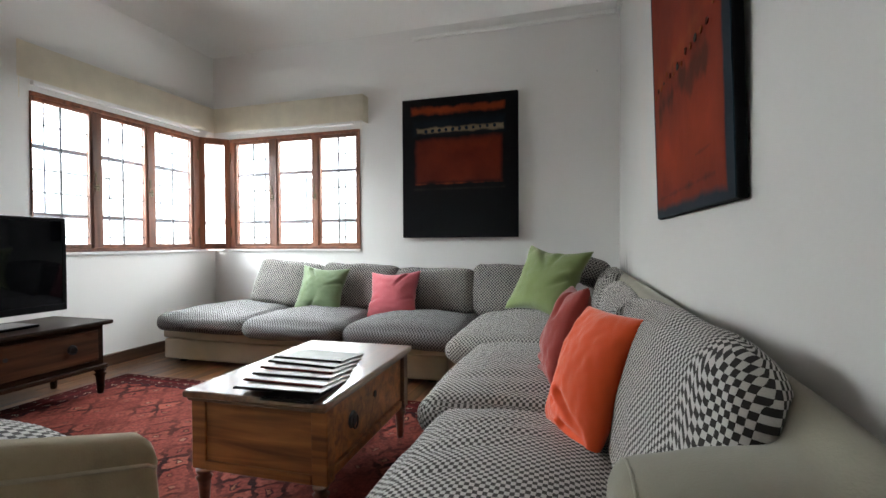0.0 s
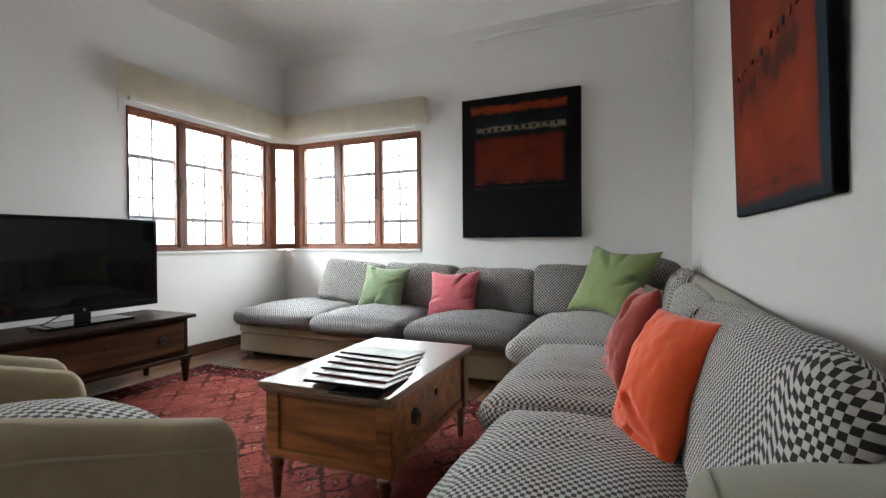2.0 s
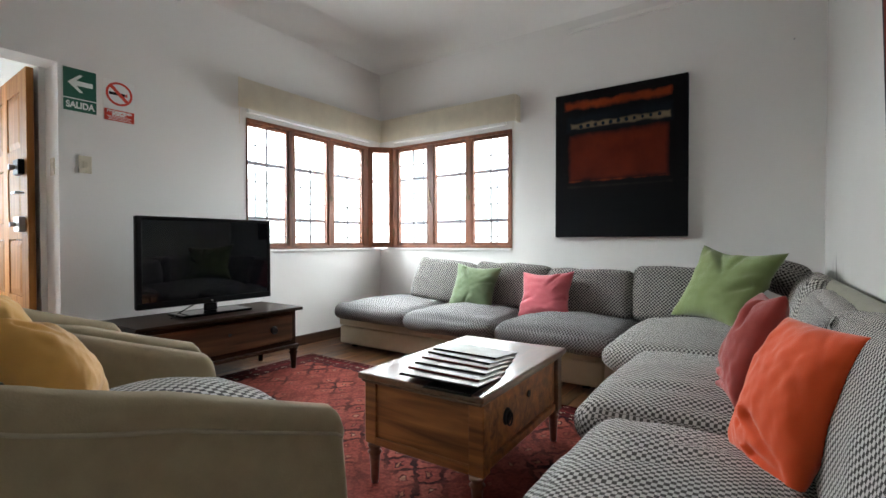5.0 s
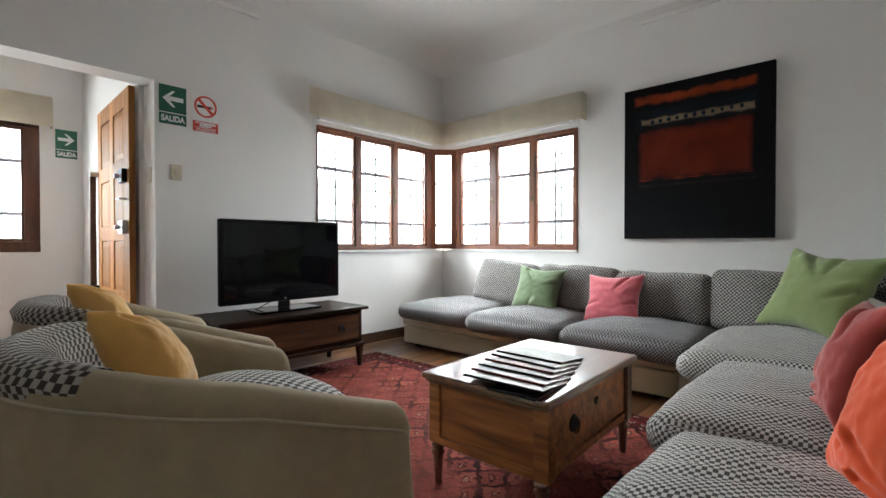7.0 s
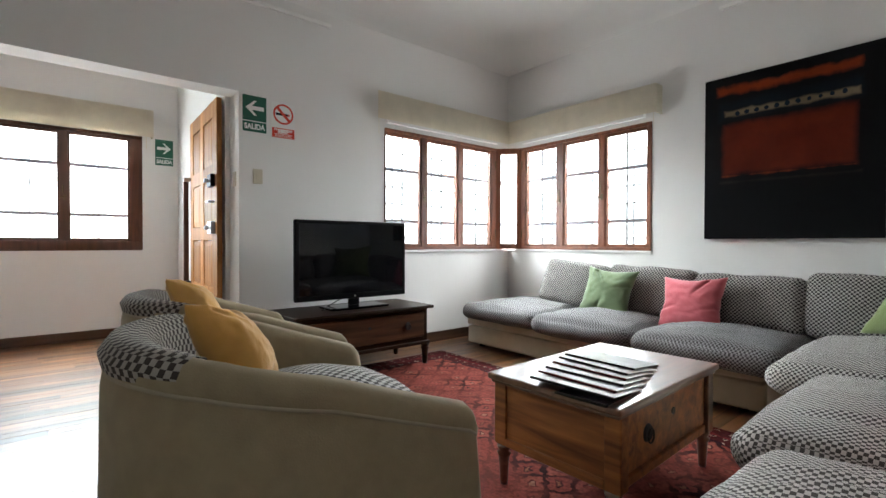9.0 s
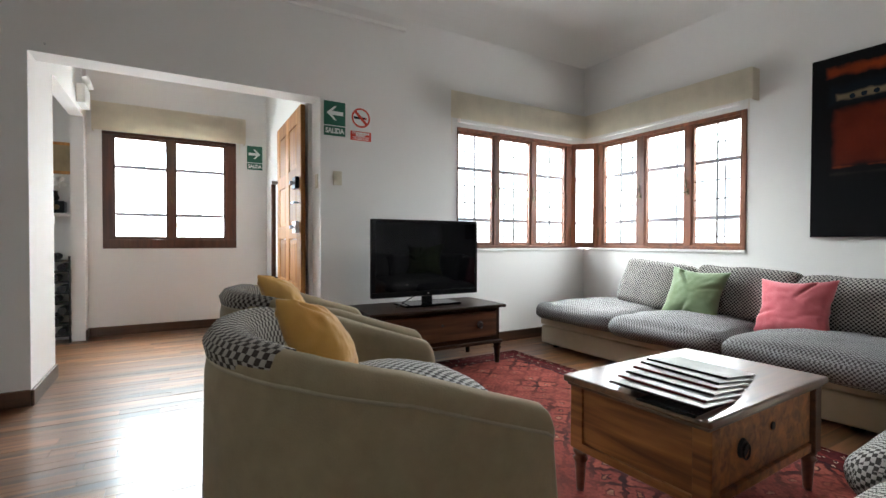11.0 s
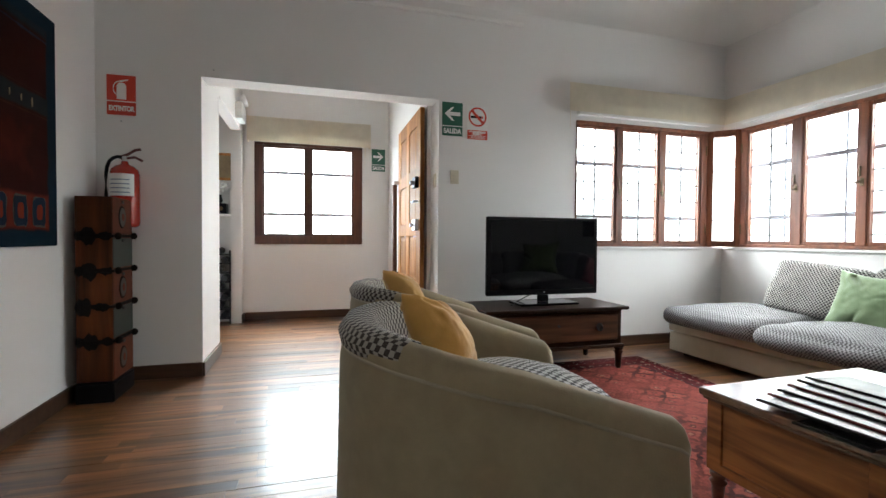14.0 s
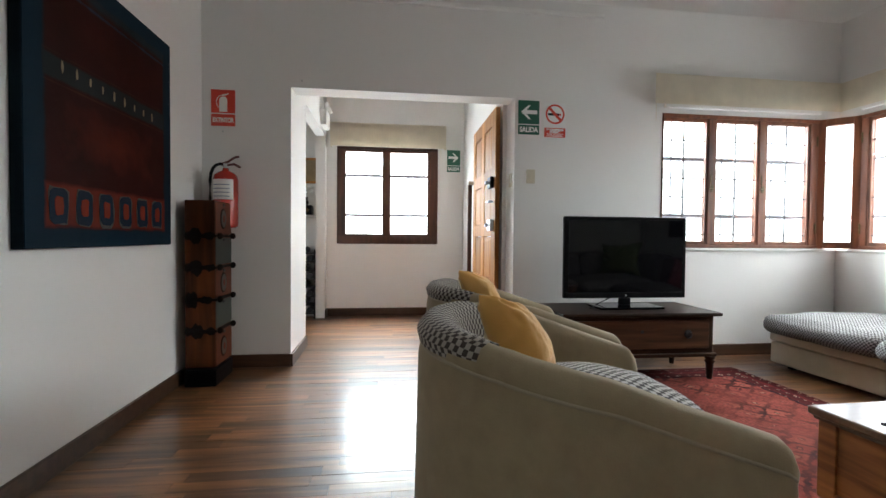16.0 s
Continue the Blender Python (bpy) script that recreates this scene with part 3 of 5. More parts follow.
# ---- blinds in their pelmets ----
def valance(name, place, x0, x1, z0, z1, depth, turn, mitre=0, ends=True):
    v = thing(name, "cream linen pelmet over a wooden window", "pelmet", place, turn)
    bm = bmesh.new()
    n = 26
    rows = []
    for i in range(n + 1):
        u = x0 + (x1 - x0) * i / n
        col = []
        for j in range(5):
            z = z0 + (z1 - z0) * j / 4
            w = 0.004 * noise.noise(Vector((u * 5, z * 3, x0)))
            col.append(bm.verts.new((u, -depth + w, z)))
        rows.append(col)
    for a, b in zip(rows, rows[1:]):
        for j in range(4):
            bm.faces.new((a[j], b[j], b[j + 1], a[j + 1]))
    bmesh.ops.solidify(bm, geom=bm.faces[:], thickness=-0.012)
    bmesh.ops.recalc_face_normals(bm, faces=bm.faces[:])
    part("front_panel", bm, VALANCE, v, smooth=False)
    for u, use in ((x0, mitre != -1), (x1, mitre != 1)):
        if use and ends:
            s = 1 if u == x0 else -1
            part("end_panel", box(min(u, u + s * 0.014), max(u, u + s * 0.014), -depth + 0.012, 0, z0, z1, 0.003), VALANCE, v)
    if mitre:
        part("head_rail", box(x0 + 0.13, x1 - 0.13, -depth + 0.05, -0.03, z0 - 0.012, z0 + 0.02, 0.004), WALL, v, "white blind rail under the pelmet")
    part("top_board", box(x0 + (0.014 if ends else 0.09), x1 - 0.014, -depth + 0.014, 0, z1 - 0.02, z1 - 0.004), VALANCE, v)
    part("cord", cyl((x0 + 0.06 if mitre == 1 else x1 - 0.06, -0.035, z0 + 0.02), (x0 + 0.06 if mitre == 1 else x1 - 0.06, -0.035, z0 - 0.12), 0.0025, seg=8), VALANCE, v, "thin cream cord")
    return v


valance("pelmet", (0.001, 0, 0), -1.846, -0.121, 2.136, 2.382, 0.12, 90, 1, False)
valance("pelmet", (0, -0.001, 0), 0.121, 1.80, 2.136, 2.382, 0.12, 0, -1)
valance("pelmet", (HX + 0.001, 0, 0), -4.735, -3.28, 2.15, 2.44, 0.1, 90, 0)


# ---- paintings ----
def paint_material(name, blocks, base, scale=1.0):
    """Brushed oil colour fields: each block is (u0, u1, v0, v1, colour, ragged, crispness)."""
    m = mat(name, base, 0.75, bump=0.0, spec=0.06)
    n, l = m.node_tree.nodes, m.node_tree.links
    b = n["Principled BSDF"]
    tc, sep = n.new("ShaderNodeTexCoord"), n.new("ShaderNodeSeparateXYZ")
    nz, nf = n.new("ShaderNodeTexNoise"), n.new("ShaderNodeTexNoise")
    nz.inputs["Scale"].default_value, nz.inputs["Detail"].default_value = 9 * scale, 6
    nf.inputs["Scale"].default_value, nf.inputs["Detail"].default_value = 4 * scale, 8
    l.new(tc.outputs["UV"], sep.inputs[0])
    l.new(tc.outputs["UV"], nz.inputs["Vector"]), l.new(tc.outputs["UV"], nf.inputs["Vector"])

    def op(kind, a, c):
        x = n.new("ShaderNodeMath")
        x.operation, x.use_clamp = kind, kind == "MULTIPLY"
        for k, v in enumerate((a, c)):
            if isinstance(v, (int, float)):
                x.inputs[k].default_value = v
            else:
                l.new(v, x.inputs[k])
        return x.outputs[0]

    start = n.new("ShaderNodeRGB")
    start.outputs[0].default_value = (*base, 1)
    cur = start.outputs[0]
    for u0, u1, v0, v1, colour, ragged, crisp in blocks:
        du = op("MINIMUM", op("SUBTRACT", sep.outputs[0], u0), op("SUBTRACT", u1, sep.outputs[0]))
        dv = op("MINIMUM", op("SUBTRACT", sep.outputs[1], v0), op("SUBTRACT", v1, sep.outputs[1]))
        e = op("MINIMUM", du, dv)
        wob = op("ADD", e, op("SUBTRACT", op("MULTIPLY", nz.outputs[0], ragged), ragged * 0.5))
        fac = op("MULTIPLY", wob, crisp)
        dark = n.new("ShaderNodeMix")
        dark.data_type = "RGBA"
        dark.inputs[6].default_value = (*[c * 0.35 for c in colour], 1)
        dark.inputs[7].default_value = (*[min(1, c * 1.5) for c in colour], 1)
        l.new(nf.outputs[0], dark.inputs[0])
        mx = n.new("ShaderNodeMix")
        mx.data_type = "RGBA"
        l.new(fac, mx.inputs[0]), l.new(cur, mx.inputs[6]), l.new(dark.outputs[2], mx.inputs[7])
        cur = mx.outputs[2]
    l.new(cur, b.inputs["Base Color"])
    bp = n.new("ShaderNodeBump")
    bp.inputs["Strength"].default_value, bp.inputs["Distance"].default_value = 0.35, 0.004
    l.new(nz.outputs[0], bp.inputs["Height"]), l.new(bp.outputs[0], b.inputs["Normal"])
    return m


def painting(name, label, place, rz, w, h, depth, face, edge, relief=()):
    """A deep canvas: its back is on the wall at local y = 0, it looks along -y."""
    p = thing(name, label, "painting", place, rz)
    part("stretcher", box(-w / 2, w / 2, -depth, 0, 0, h, 0.004, 2), edge, p)
    bm = box(-w / 2 + 0.003, w / 2 - 0.003, -depth - 0.003, -depth - 0.0005, 0.003, h - 0.003)
    uv = bm.loops.layers.uv.verify()
    for f in bm.faces:
        for lo in f.loops:
            lo[uv].uv = (lo.vert.co.x / w + 0.5, lo.vert.co.z / h)
    part("canvas", bm, face, p)
    for bits in relief:
        bits(p, w, h, depth)
    return p


def dabs(u0, u1, v, count, size, colour, rise=0.0, ring=None, wide=0.6):
    def make(p, w, h, depth):
        for k in range(count):
            u = u0 + (u1 - u0) * (k + 0.5) / count
            x, z = (u - 0.5) * w, (v + rise * (k / count)) * h
            s = size * random.uniform(0.8, 1.15)
            bm = bmesh.new()
            a = [bm.verts.new((x + wide * s * math.cos(t) * random.uniform(0.75, 1.1), -depth - 0.005, z + s * math.sin(t) * random.uniform(0.75, 1.1))) for t in [2 * math.pi * i / 9 for i in range(9)]]
            f = bm.faces.new(a)
            if ring:
                r = bmesh.ops.inset_region(bm, faces=[f], thickness=s * 0.4)
                f.material_index = 1
            ext = bmesh.ops.extrude_face_region(bm, geom=bm.faces[:])
            bmesh.ops.translate(bm, verts=[g for g in ext["geom"] if isinstance(g, bmesh.types.BMVert)], vec=(0, -0.002, 0))
            bmesh.ops.recalc_face_normals(bm, faces=bm.faces[:])
            part("paint_dab", bm, [colour, ring] if ring else colour, p)
    return make


def ring_squares(p, w, h, depth):
    """A row of dark ringed squares with rust hearts along the foot of a painting."""
    for k in range(6):
        x, z = (0.155 + 0.138 * k - 0.5) * w, 0.143 * h
        for name, sx, sz, d, m in (("paint_outline", 0.062, 0.085, 0.0, DULL), ("paint_square", 0.056, 0.078, 0.0012, BLUEB), ("paint_heart", 0.026, 0.04, 0.0024, ORANGEP)):
            bm = bmesh.new()
            n = 14
            pts = []
            for i in range(n):
                t = 2 * math.pi * i / n
                cx, cz = math.copysign(abs(math.cos(t)) ** 0.45, math.cos(t)), math.copysign(abs(math.sin(t)) ** 0.45, math.sin(t))
                pts.append(bm.verts.new((x + sx * cx * random.uniform(0.86, 1.06), -depth - 0.0045 - d, z + sz * cz * random.uniform(0.86, 1.06))))
            f = bm.faces.new(pts)
            f.normal_update()
            if f.normal.y > 0:
                f.normal_flip()
            r = bmesh.ops.extrude_face_region(bm, geom=[f])
            bmesh.ops.translate(bm, verts=[g for g in r["geom"] if isinstance(g, bmesh.types.BMVert)], vec=(0, -0.001, 0))
            bmesh.ops.recalc_face_normals(bm, faces=bm.faces[:])
            part(name, bm, m, p)


CREAM = mat("cream_paint", (0.20, 0.16, 0.10), 0.8, spec=0.05, vary=0.3, scale=40)
DULL = mat("dull_grey_paint", (0.055, 0.052, 0.045), 0.8, spec=0.05, vary=0.4, scale=60)
BLUEB = mat("blue_black_paint", (0.01, 0.018, 0.03), 0.8, spec=0.05, vary=0.3, scale=20)
ORANGEP = mat("rust_paint", (0.15, 0.022, 0.012), 0.8, spec=0.05, vary=0.3, scale=20)
EMBER = mat("dark_rust_paint", (0.035, 0.006, 0.004), 0.8, spec=0.05, vary=0.3, scale=40)
OCHRE = mat("ochre_paint", (0.15, 0.042, 0.014), 0.8, spec=0.05, vary=0.3, scale=40)
TEAL = mat("teal_paint", (0.02, 0.026, 0.027), 0.8, spec=0.05, vary=0.3, scale=40)
BLACKC = mat("black_canvas", (0.006, 0.006, 0.007), 0.75, spec=0.06, vary=0.2, scale=20)
NAVY = mat("navy_frame", (0.004, 0.010, 0.016), 0.75, spec=0.06, vary=0.25, scale=12)
face1 = paint_material("oil_one", [
    (0.08, 0.92, 0.71, 0.86, (0.008, 0.012, 0.018), 0.05, 25),
    (0.11, 0.885, 0.375, 0.72, (0.105, 0.016, 0.008), 0.05, 28),
    (0.30, 0.80, 0.60, 0.70, (0.15, 0.022, 0.009), 0.12, 10),
    (0.12, 0.87, 0.378, 0.392, (0.22, 0.04, 0.012), 0.03, 70),
    (0.10, 0.90, 0.335, 0.36, (0.035, 0.028, 0.024), 0.03, 30),
    (0.08, 0.90, 0.872, 0.945, (0.23, 0.036, 0.011), 0.07, 40),
    (0.13, 0.89, 0.742, 0.792, (0.19, 0.145, 0.09), 0.04, 70)], (0.006, 0.006, 0.007))
painting("painting", "black canvas with a rust red field and cream marks", (2.69, -0.001, 1.046), 0, 1.056, 1.255, 0.045, face1, BLACKC,
         [dabs(0.19, 0.84, 0.762, 11, 0.017, BLUEB, 0.012, wide=0.9)])
face2 = paint_material("oil_two", [
    (0.015, 0.945, 0.018, 0.99, (0.145, 0.018, 0.007), 0.03, 60),
    (0.03, 0.92, 0.06, 0.26, (0.20, 0.025, 0.008), 0.12, 12),
    (0.10, 0.90, 0.42, 0.98, (0.12, 0.016, 0.008), 0.2, 8),
    (0.08, 0.90, 0.335, 0.40, (0.20, 0.045, 0.013), 0.10, 14),
    (0.10, 0.72, 0.255, 0.335, (0.05, 0.010, 0.005), 0.22, 22),
    (0.55, 0.90, 0.245, 0.31, (0.06, 0.012, 0.006), 0.22, 22),
    (0.08, 0.86, 0.048, 0.062, (0.03, 0.012, 0.010), 0.045, 60),
    (0.66, 0.84, 0.105, 0.114, (0.03, 0.012, 0.010), 0.03, 70)], (0.012, 0.02, 0.028))


def dab_diagonal(p, w, h, depth):
    for k in range(15):
        u, v = 0.08 + 0.058 * k, 0.352 - 0.002 * k + 0.016 * random.uniform(-1, 1)
        dabs(u - 0.01, u + 0.01, v, 1, 0.006 + 0.005 * random.random(), (OCHRE, EMBER, OCHRE, TEAL)[k % 4], wide=1.3)(p, w, h, depth)


painting("painting", "rust red canvas with a blue grey edge and dark dabs", (X1 - 0.001, -2.485, 1.09), 90 - 180, 0.93, 1.3, 0.021, face2, BLACKC, [dab_diagonal]).matrix_world = pose(X1 - 0.001, -2.485, 1.09, 0, 0, -90) @ pose(0, 0, 0, 1.8, 0, 0)
face3 = paint_material("oil_three", [
    (0.085, 0.93, 0.06, 0.93, (0.026, 0.0042, 0.0028), 0.03, 60),
    (0.20, 0.80, 0.30, 0.50, (0.055, 0.008, 0.0045), 0.2, 12),
    (0.085, 0.93, 0.065, 0.225, (0.11, 0.015, 0.008), 0.03, 60),
    (0.085, 0.93, 0.545, 0.553, (0.07, 0.032, 0.014), 0.01, 90),
    (0.085, 0.93, 0.645, 0.652, (0.05, 0.026, 0.014), 0.01, 90),
    (0.085, 0.93, 0.556, 0.642, (0.016, 0.018, 0.02), 0.02, 90),
    (0.085, 0.93, 0.87, 0.885, (0.014, 0.05, 0.09), 0.03, 60),
    (0.085, 0.93, 0.885, 0.94, (0.012, 0.02, 0.026), 0.05, 40)], (0.0035, 0.014, 0.025))
painting("painting", "dark red canvas in a blue border with ringed squares", (1.2, Y1 + 0.001, 0.955), 180, 1.17, 1.225, 0.045, face3, NAVY,
         [ring_squares, dabs(0.14, 0.84, 0.612, 9, 0.024, CREAM, -0.022, wide=0.28)])


# ---- sectional sofa ----
sofa = thing("sectional_sofa", "large L-shaped sofa in grey checked fabric on beige bases", "sofa")


def block(name, x0, x1, y0, y1, z0, z1, material, r, puff=0.0, belly=0.0, seed=0, rough=0.006, cuts=9, m=None, parent=None, folds=()):
    bm = soft_box(x1 - x0, y1 - y0, z1 - z0, r, puff, belly, cuts, rough, seed, folds)
    uv_metres(bm)
    move(bm, pose((x0 + x1) / 2, (y0 + y1) / 2, (z0 + z1) / 2) @ (m or Matrix()))
    return part(name, bm, material, parent or sofa, smooth=True)


# bases: a plinth and a padded band above it
for x0, x1, y0, y1 in ((0.335, 2.83, -0.945, -0.03), (2.835, X1 - 0.02, -0.93, -0.03), (3.2, X1 - 0.02, -2.4, -0.935), (3.29, X1 - 0.02, -3.3, -2.405)):
    block("base", x0, x1, y0, y1, 0.03, 0.205, SOFAVELVET, 0.02, rough=0.002)
    block("base_band", x0 - 0.008, x1 + 0.0, y0 - 0.008, y1, 0.2, 0.29, SOFAVELVET, 0.03, rough=0.002)
for x, y in ((0.45, -0.85), (1.6, -0.85), (2.7, -0.85), (3.3, -1.8), (3.37, -3.1)):
    part("foot", cyl((x, y, 0), (x, y, 0.035), 0.03, seg=12), BLACK, sofa)
# seats
block("seat_cushion", 0.335, 1.235, -1.05, -0.06, 0.275, 0.43, CHECKGREY, 0.07, 0.04, 0.02, 1, cuts=21, rough=0.009)
block("seat_cushion", 1.20, 2.07, -1.07, -0.2, 0.26, 0.415, CHECKGREY, 0.078, 0.06, 0.03, 2, cuts=21, rough=0.009)
block("seat_cushion", 2.065, 2.965, -1.07, -0.2, 0.255, 0.41, CHECKGREY, 0.08, 0.06, 0.03, 3, cuts=21, rough=0.009)
block("seat_cushion", 2.95, 3.86, -1.42, -0.2, 0.27, 0.44, CHECKLIT, 0.085, 0.075, 0.03, 4, cuts=17)
block("seat_cushion", 3.135, 3.88, -2.43, -1.40, 0.27, 0.44, CHECKLIT, 0.085, 0.065, 0.03, 5, cuts=40, folds=((-0.3, -0.55, 0.05, 0.008), (0.2, -0.25, 0.15, 0.007), (0.1, -0.75, 0.1, 0.008)))
block("seat_cushion", 3.235, 3.88, -3.29, -2.42, 0.27, 0.44, CHECKLIT, 0.085, 0.06, 0.03, 6, cuts=44, folds=((-0.35, 0.42, 0.12, 0.010), (-0.25, 0.2, 0.08, 0.012), (-0.4, 0.0, 0.15, 0.008), (0.0, 0.65, 0.1, 0.007), (-0.5, -0.3, 0.1, 0.006)))
# back cushions along the north wall
for x0, x1, z1, s, lean, roll in ((0.80, 1.46, 0.845, 7, -22, 5), (1.51, 2.195, 0.825, 8, -15, 1.5), (2.21, 2.885, 0.795, 9, -14, -0.5), (2.90, 3.5, 0.83, 10, -13, 1)):
    block("back_cushion", x0, x1, -0.38, -0.19, 0.40, z1 - 0.02, CHECK, 0.045, 0.008, 0.032, s, cuts=21, rough=0.01, m=pose(0, 0, 0, lean, roll, 0))
# back cushions along the east wall
for x, y0, y1, z1, s, rise in ((0.0, -1.05, -0.35, 0.81, 11, 0), (0.0, -2.15, -1.08, 0.77, 12, 0), (-0.022, -3.335, -2.17, 0.834, 13, -3.2)):
    bm = soft_box(0.105 if s == 13 else 0.16, y1 - y0, z1 - 0.42, 0.05 if s == 13 else 0.075, 0.02, 0.02, 41, 0.007, s)
    uv = bm.loops.layers.uv.verify()
    for f in bm.faces:
        for lo in f.loops:
            c = lo.vert.co
            # the cloth runs along the side, over the top and round the near end
            end = -(y1 - y0) / 2
            k = max(0.0, min(1.0, (end - c.y + 0.12) / 0.1))
            k = k * k * (3 - 2 * k)
            side = max(0.0, min(1.0, c.x / 0.03))
            k += (max(0.0, min(1.0, (end - c.y + 0.4) / 0.1)) - k) * side
            back = 2 * (end - c.y) * k * side
            lo[uv].uv = (c.y + back - k * c.x * 0.8, c.z + (1 - k) * c.x)
    move(bm, pose(3.905 + x, (y0 + y1) / 2, (z1 + 0.42) / 2) @ pose(0, 0, 0, rise, 14, 0))
    part("back_cushion", bm, CHECKBACK, sofa, smooth=True)
block("bolster", 3.68, 3.95, -0.52, -0.2, 0.66, 0.86, CHECK, 0.1, 0.02, 0.03, 14, cuts=13, m=pose(0, 0, 0, 0, 20, 12))
# velvet shell behind the east cushions and the end arm


def sweep(stations, closed=True):
    """A skin over rows of points, closed round each row and capped."""
    bm = bmesh.new()
    rings = [[bm.verts.new(p) for p in row] for row in stations]
    k = len(rings[0])
    for a, b in zip(rings, rings[1:]):
        for i in range(k if closed else k - 1):
            bm.faces.new((a[i], a[(i + 1) % k], b[(i + 1) % k], b[i]))
    if closed:
        bm.faces.new(list(reversed(rings[0])))
        bm.faces.new(rings[-1])
    bmesh.ops.recalc_face_normals(bm, faces=bm.faces[:])
    return bm


# the velvet rim that runs along the wall and wraps round the near end
RIM = [Vector(p) for p in ((3.992, -3.58, 0.74), (3.992, -3.55, 0.77), (3.992, -3.47, 0.80), (3.992, -3.36, 0.812), (3.992, -3.2, 0.816), (3.992, -3.0, 0.818), (3.99, -2.4, 0.815), (3.988, -1.2, 0.81), (3.988, -0.1, 0.805))]
SECTION = ((-0.05, 0.04, 0), (-0.05, -0.07, 1), (-0.047, -0.035, 1), (-0.034, -0.011, 1), (-0.015, -0.002, 1), (0.0, 0.0, 1), (0.015, -0.002, 1), (0.032, -0.011, 1), (0.044, -0.035, 1), (0.046, -0.07, 1), (0.046, 0.04, 0))
rows = [[(p.x + a * 0.85, p.y, p.z + z if top else z) for a, z, top in SECTION] for p in RIM]
shell = sweep(rows)
# the broad end arm, falling towards its rounded tip
rows = []
for x, h, f in ((3.731, 0.690, 0.82), (3.734, 0.712, 0.90), (3.742, 0.728, 0.97), (3.758, 0.737, 1.0), (3.786, 0.743, 1.0), (3.82, 0.75, 1.0), (3.851, 0.76, 1.0), (3.9, 0.766, 1.0), (3.92, 0.769, 1.0), (3.94, 0.773, 1.0), (3.96, 0.779, 1.0), (3.985, 0.79, 1.0), (4.0, 0.795, 1.0), (4.02, 0.78, 1.0)):
    row = []
    for y, z, top in ((-3.292, 0.04, 0), (-3.292, -0.09, 1), (-3.297, -0.055, 1), (-3.312, -0.027, 1), (-3.335, -0.010, 1), (-3.365, 0.0, 1), (-3.41, 0.006, 1), (-3.46, 0.004, 1), (-3.51, -0.012, 1), (-3.55, -0.045, 1), (-3.566, -0.09, 1), (-3.57, 0.04, 0)):
        row.append((x + 0.016 * max(0.0, (3.9 - x) / 0.17), -3.43 + (y + 3.43) * f, h + z if top else z))
    rows.append(row)
arm_mesh = bpy.data.meshes.new("arm")
sweep(rows).to_mesh(arm_mesh)
shell.from_mesh(arm_mesh)
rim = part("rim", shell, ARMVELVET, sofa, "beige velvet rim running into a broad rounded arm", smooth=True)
fuse = rim.modifiers.new("fuse", "REMESH")
fuse.mode, fuse.voxel_size, fuse.use_smooth_shade = "VOXEL", 0.01, True
ease = rim.modifiers.new("ease", "SMOOTH")
ease.factor, ease.iterations = 0.5, 14
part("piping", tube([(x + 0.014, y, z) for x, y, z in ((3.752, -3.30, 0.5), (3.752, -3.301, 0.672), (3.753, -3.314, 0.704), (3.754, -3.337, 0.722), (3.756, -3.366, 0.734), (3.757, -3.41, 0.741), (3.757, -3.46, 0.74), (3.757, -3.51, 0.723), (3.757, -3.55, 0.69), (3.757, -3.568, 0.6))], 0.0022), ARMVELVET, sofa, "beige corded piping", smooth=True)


# ---- scatter cushions ----
def cushion(label, colour, place, w, h, t, rx, rz, seed, ry=0, ears=0.16, tucks=(), crease=0.008):
    m = mat("cushion_fabric", colour, 0.85, vary=0.1, scale=8, bump=0.2, fine=500, sheen=0.3, spec=0.2)
    bm = pillow(w, h, t, seed, crease, 56, ears, tucks)
    ob = link("scatter_cushion", bm, m, smooth=True)
    ob.matrix_world = pose(*place) @ pose(0, 0, 0, 0, 0, rz) @ pose(0, 0, 0, rx, ry, 0)
    return tagged(ob, label, "cushion", "scatter cushions on the sofa and chairs")


cushion("pale green cotton scatter cushion on the checked sofa", (0.165, 0.225, 0.12), (1.565, -0.56, 0.41), 0.47, 0.41, 0.17, -20, -3, 1, 3, tucks=((-0.5, 0.85, -0.1, 0.35, 2.2), (0.9, 0.3, 0.3, 0.1, 1.8), (-0.2, -0.9, 0.0, -0.4, 1.8)))
cushion("dusty pink cotton scatter cushion on the checked sofa", (0.48, 0.10, 0.12), (2.255, -0.56, 0.385), 0.46, 0.40, 0.17, -20, -4, 2, -3, tucks=((0.5, 0.85, 0.2, 0.3, 2.0), (-0.9, -0.3, -0.4, -0.2, 1.8), (0.9, -0.2, 0.5, -0.3, 1.6)))
cushion("large olive green scatter cushion in the sofa corner", (0.15, 0.19, 0.068), (3.40, -0.70, 0.475), 0.62, 0.54, 0.2, -26, -42, 3, 4, 0.2, ((-0.35, 0.95, 0.1, 0.3, 2.4), (0.3, 0.9, 0.25, 0.4, 1.8), (0.85, 0.1, 0.4, -0.2, 2.0)))
cushion("brick red scatter cushion leaning on the sofa back", (0.30, 0.042, 0.034), (3.60, -2.19, 0.465), 0.28, 0.39, 0.15, -19, -78, 4, -4, 0.14, ((-0.9, -0.45, 0.3, -0.6, 1.9), (-0.85, -0.75, 0.4, -0.8, 1.9), (0.2, 0.9, 0.4, 0.3, 2.0)))
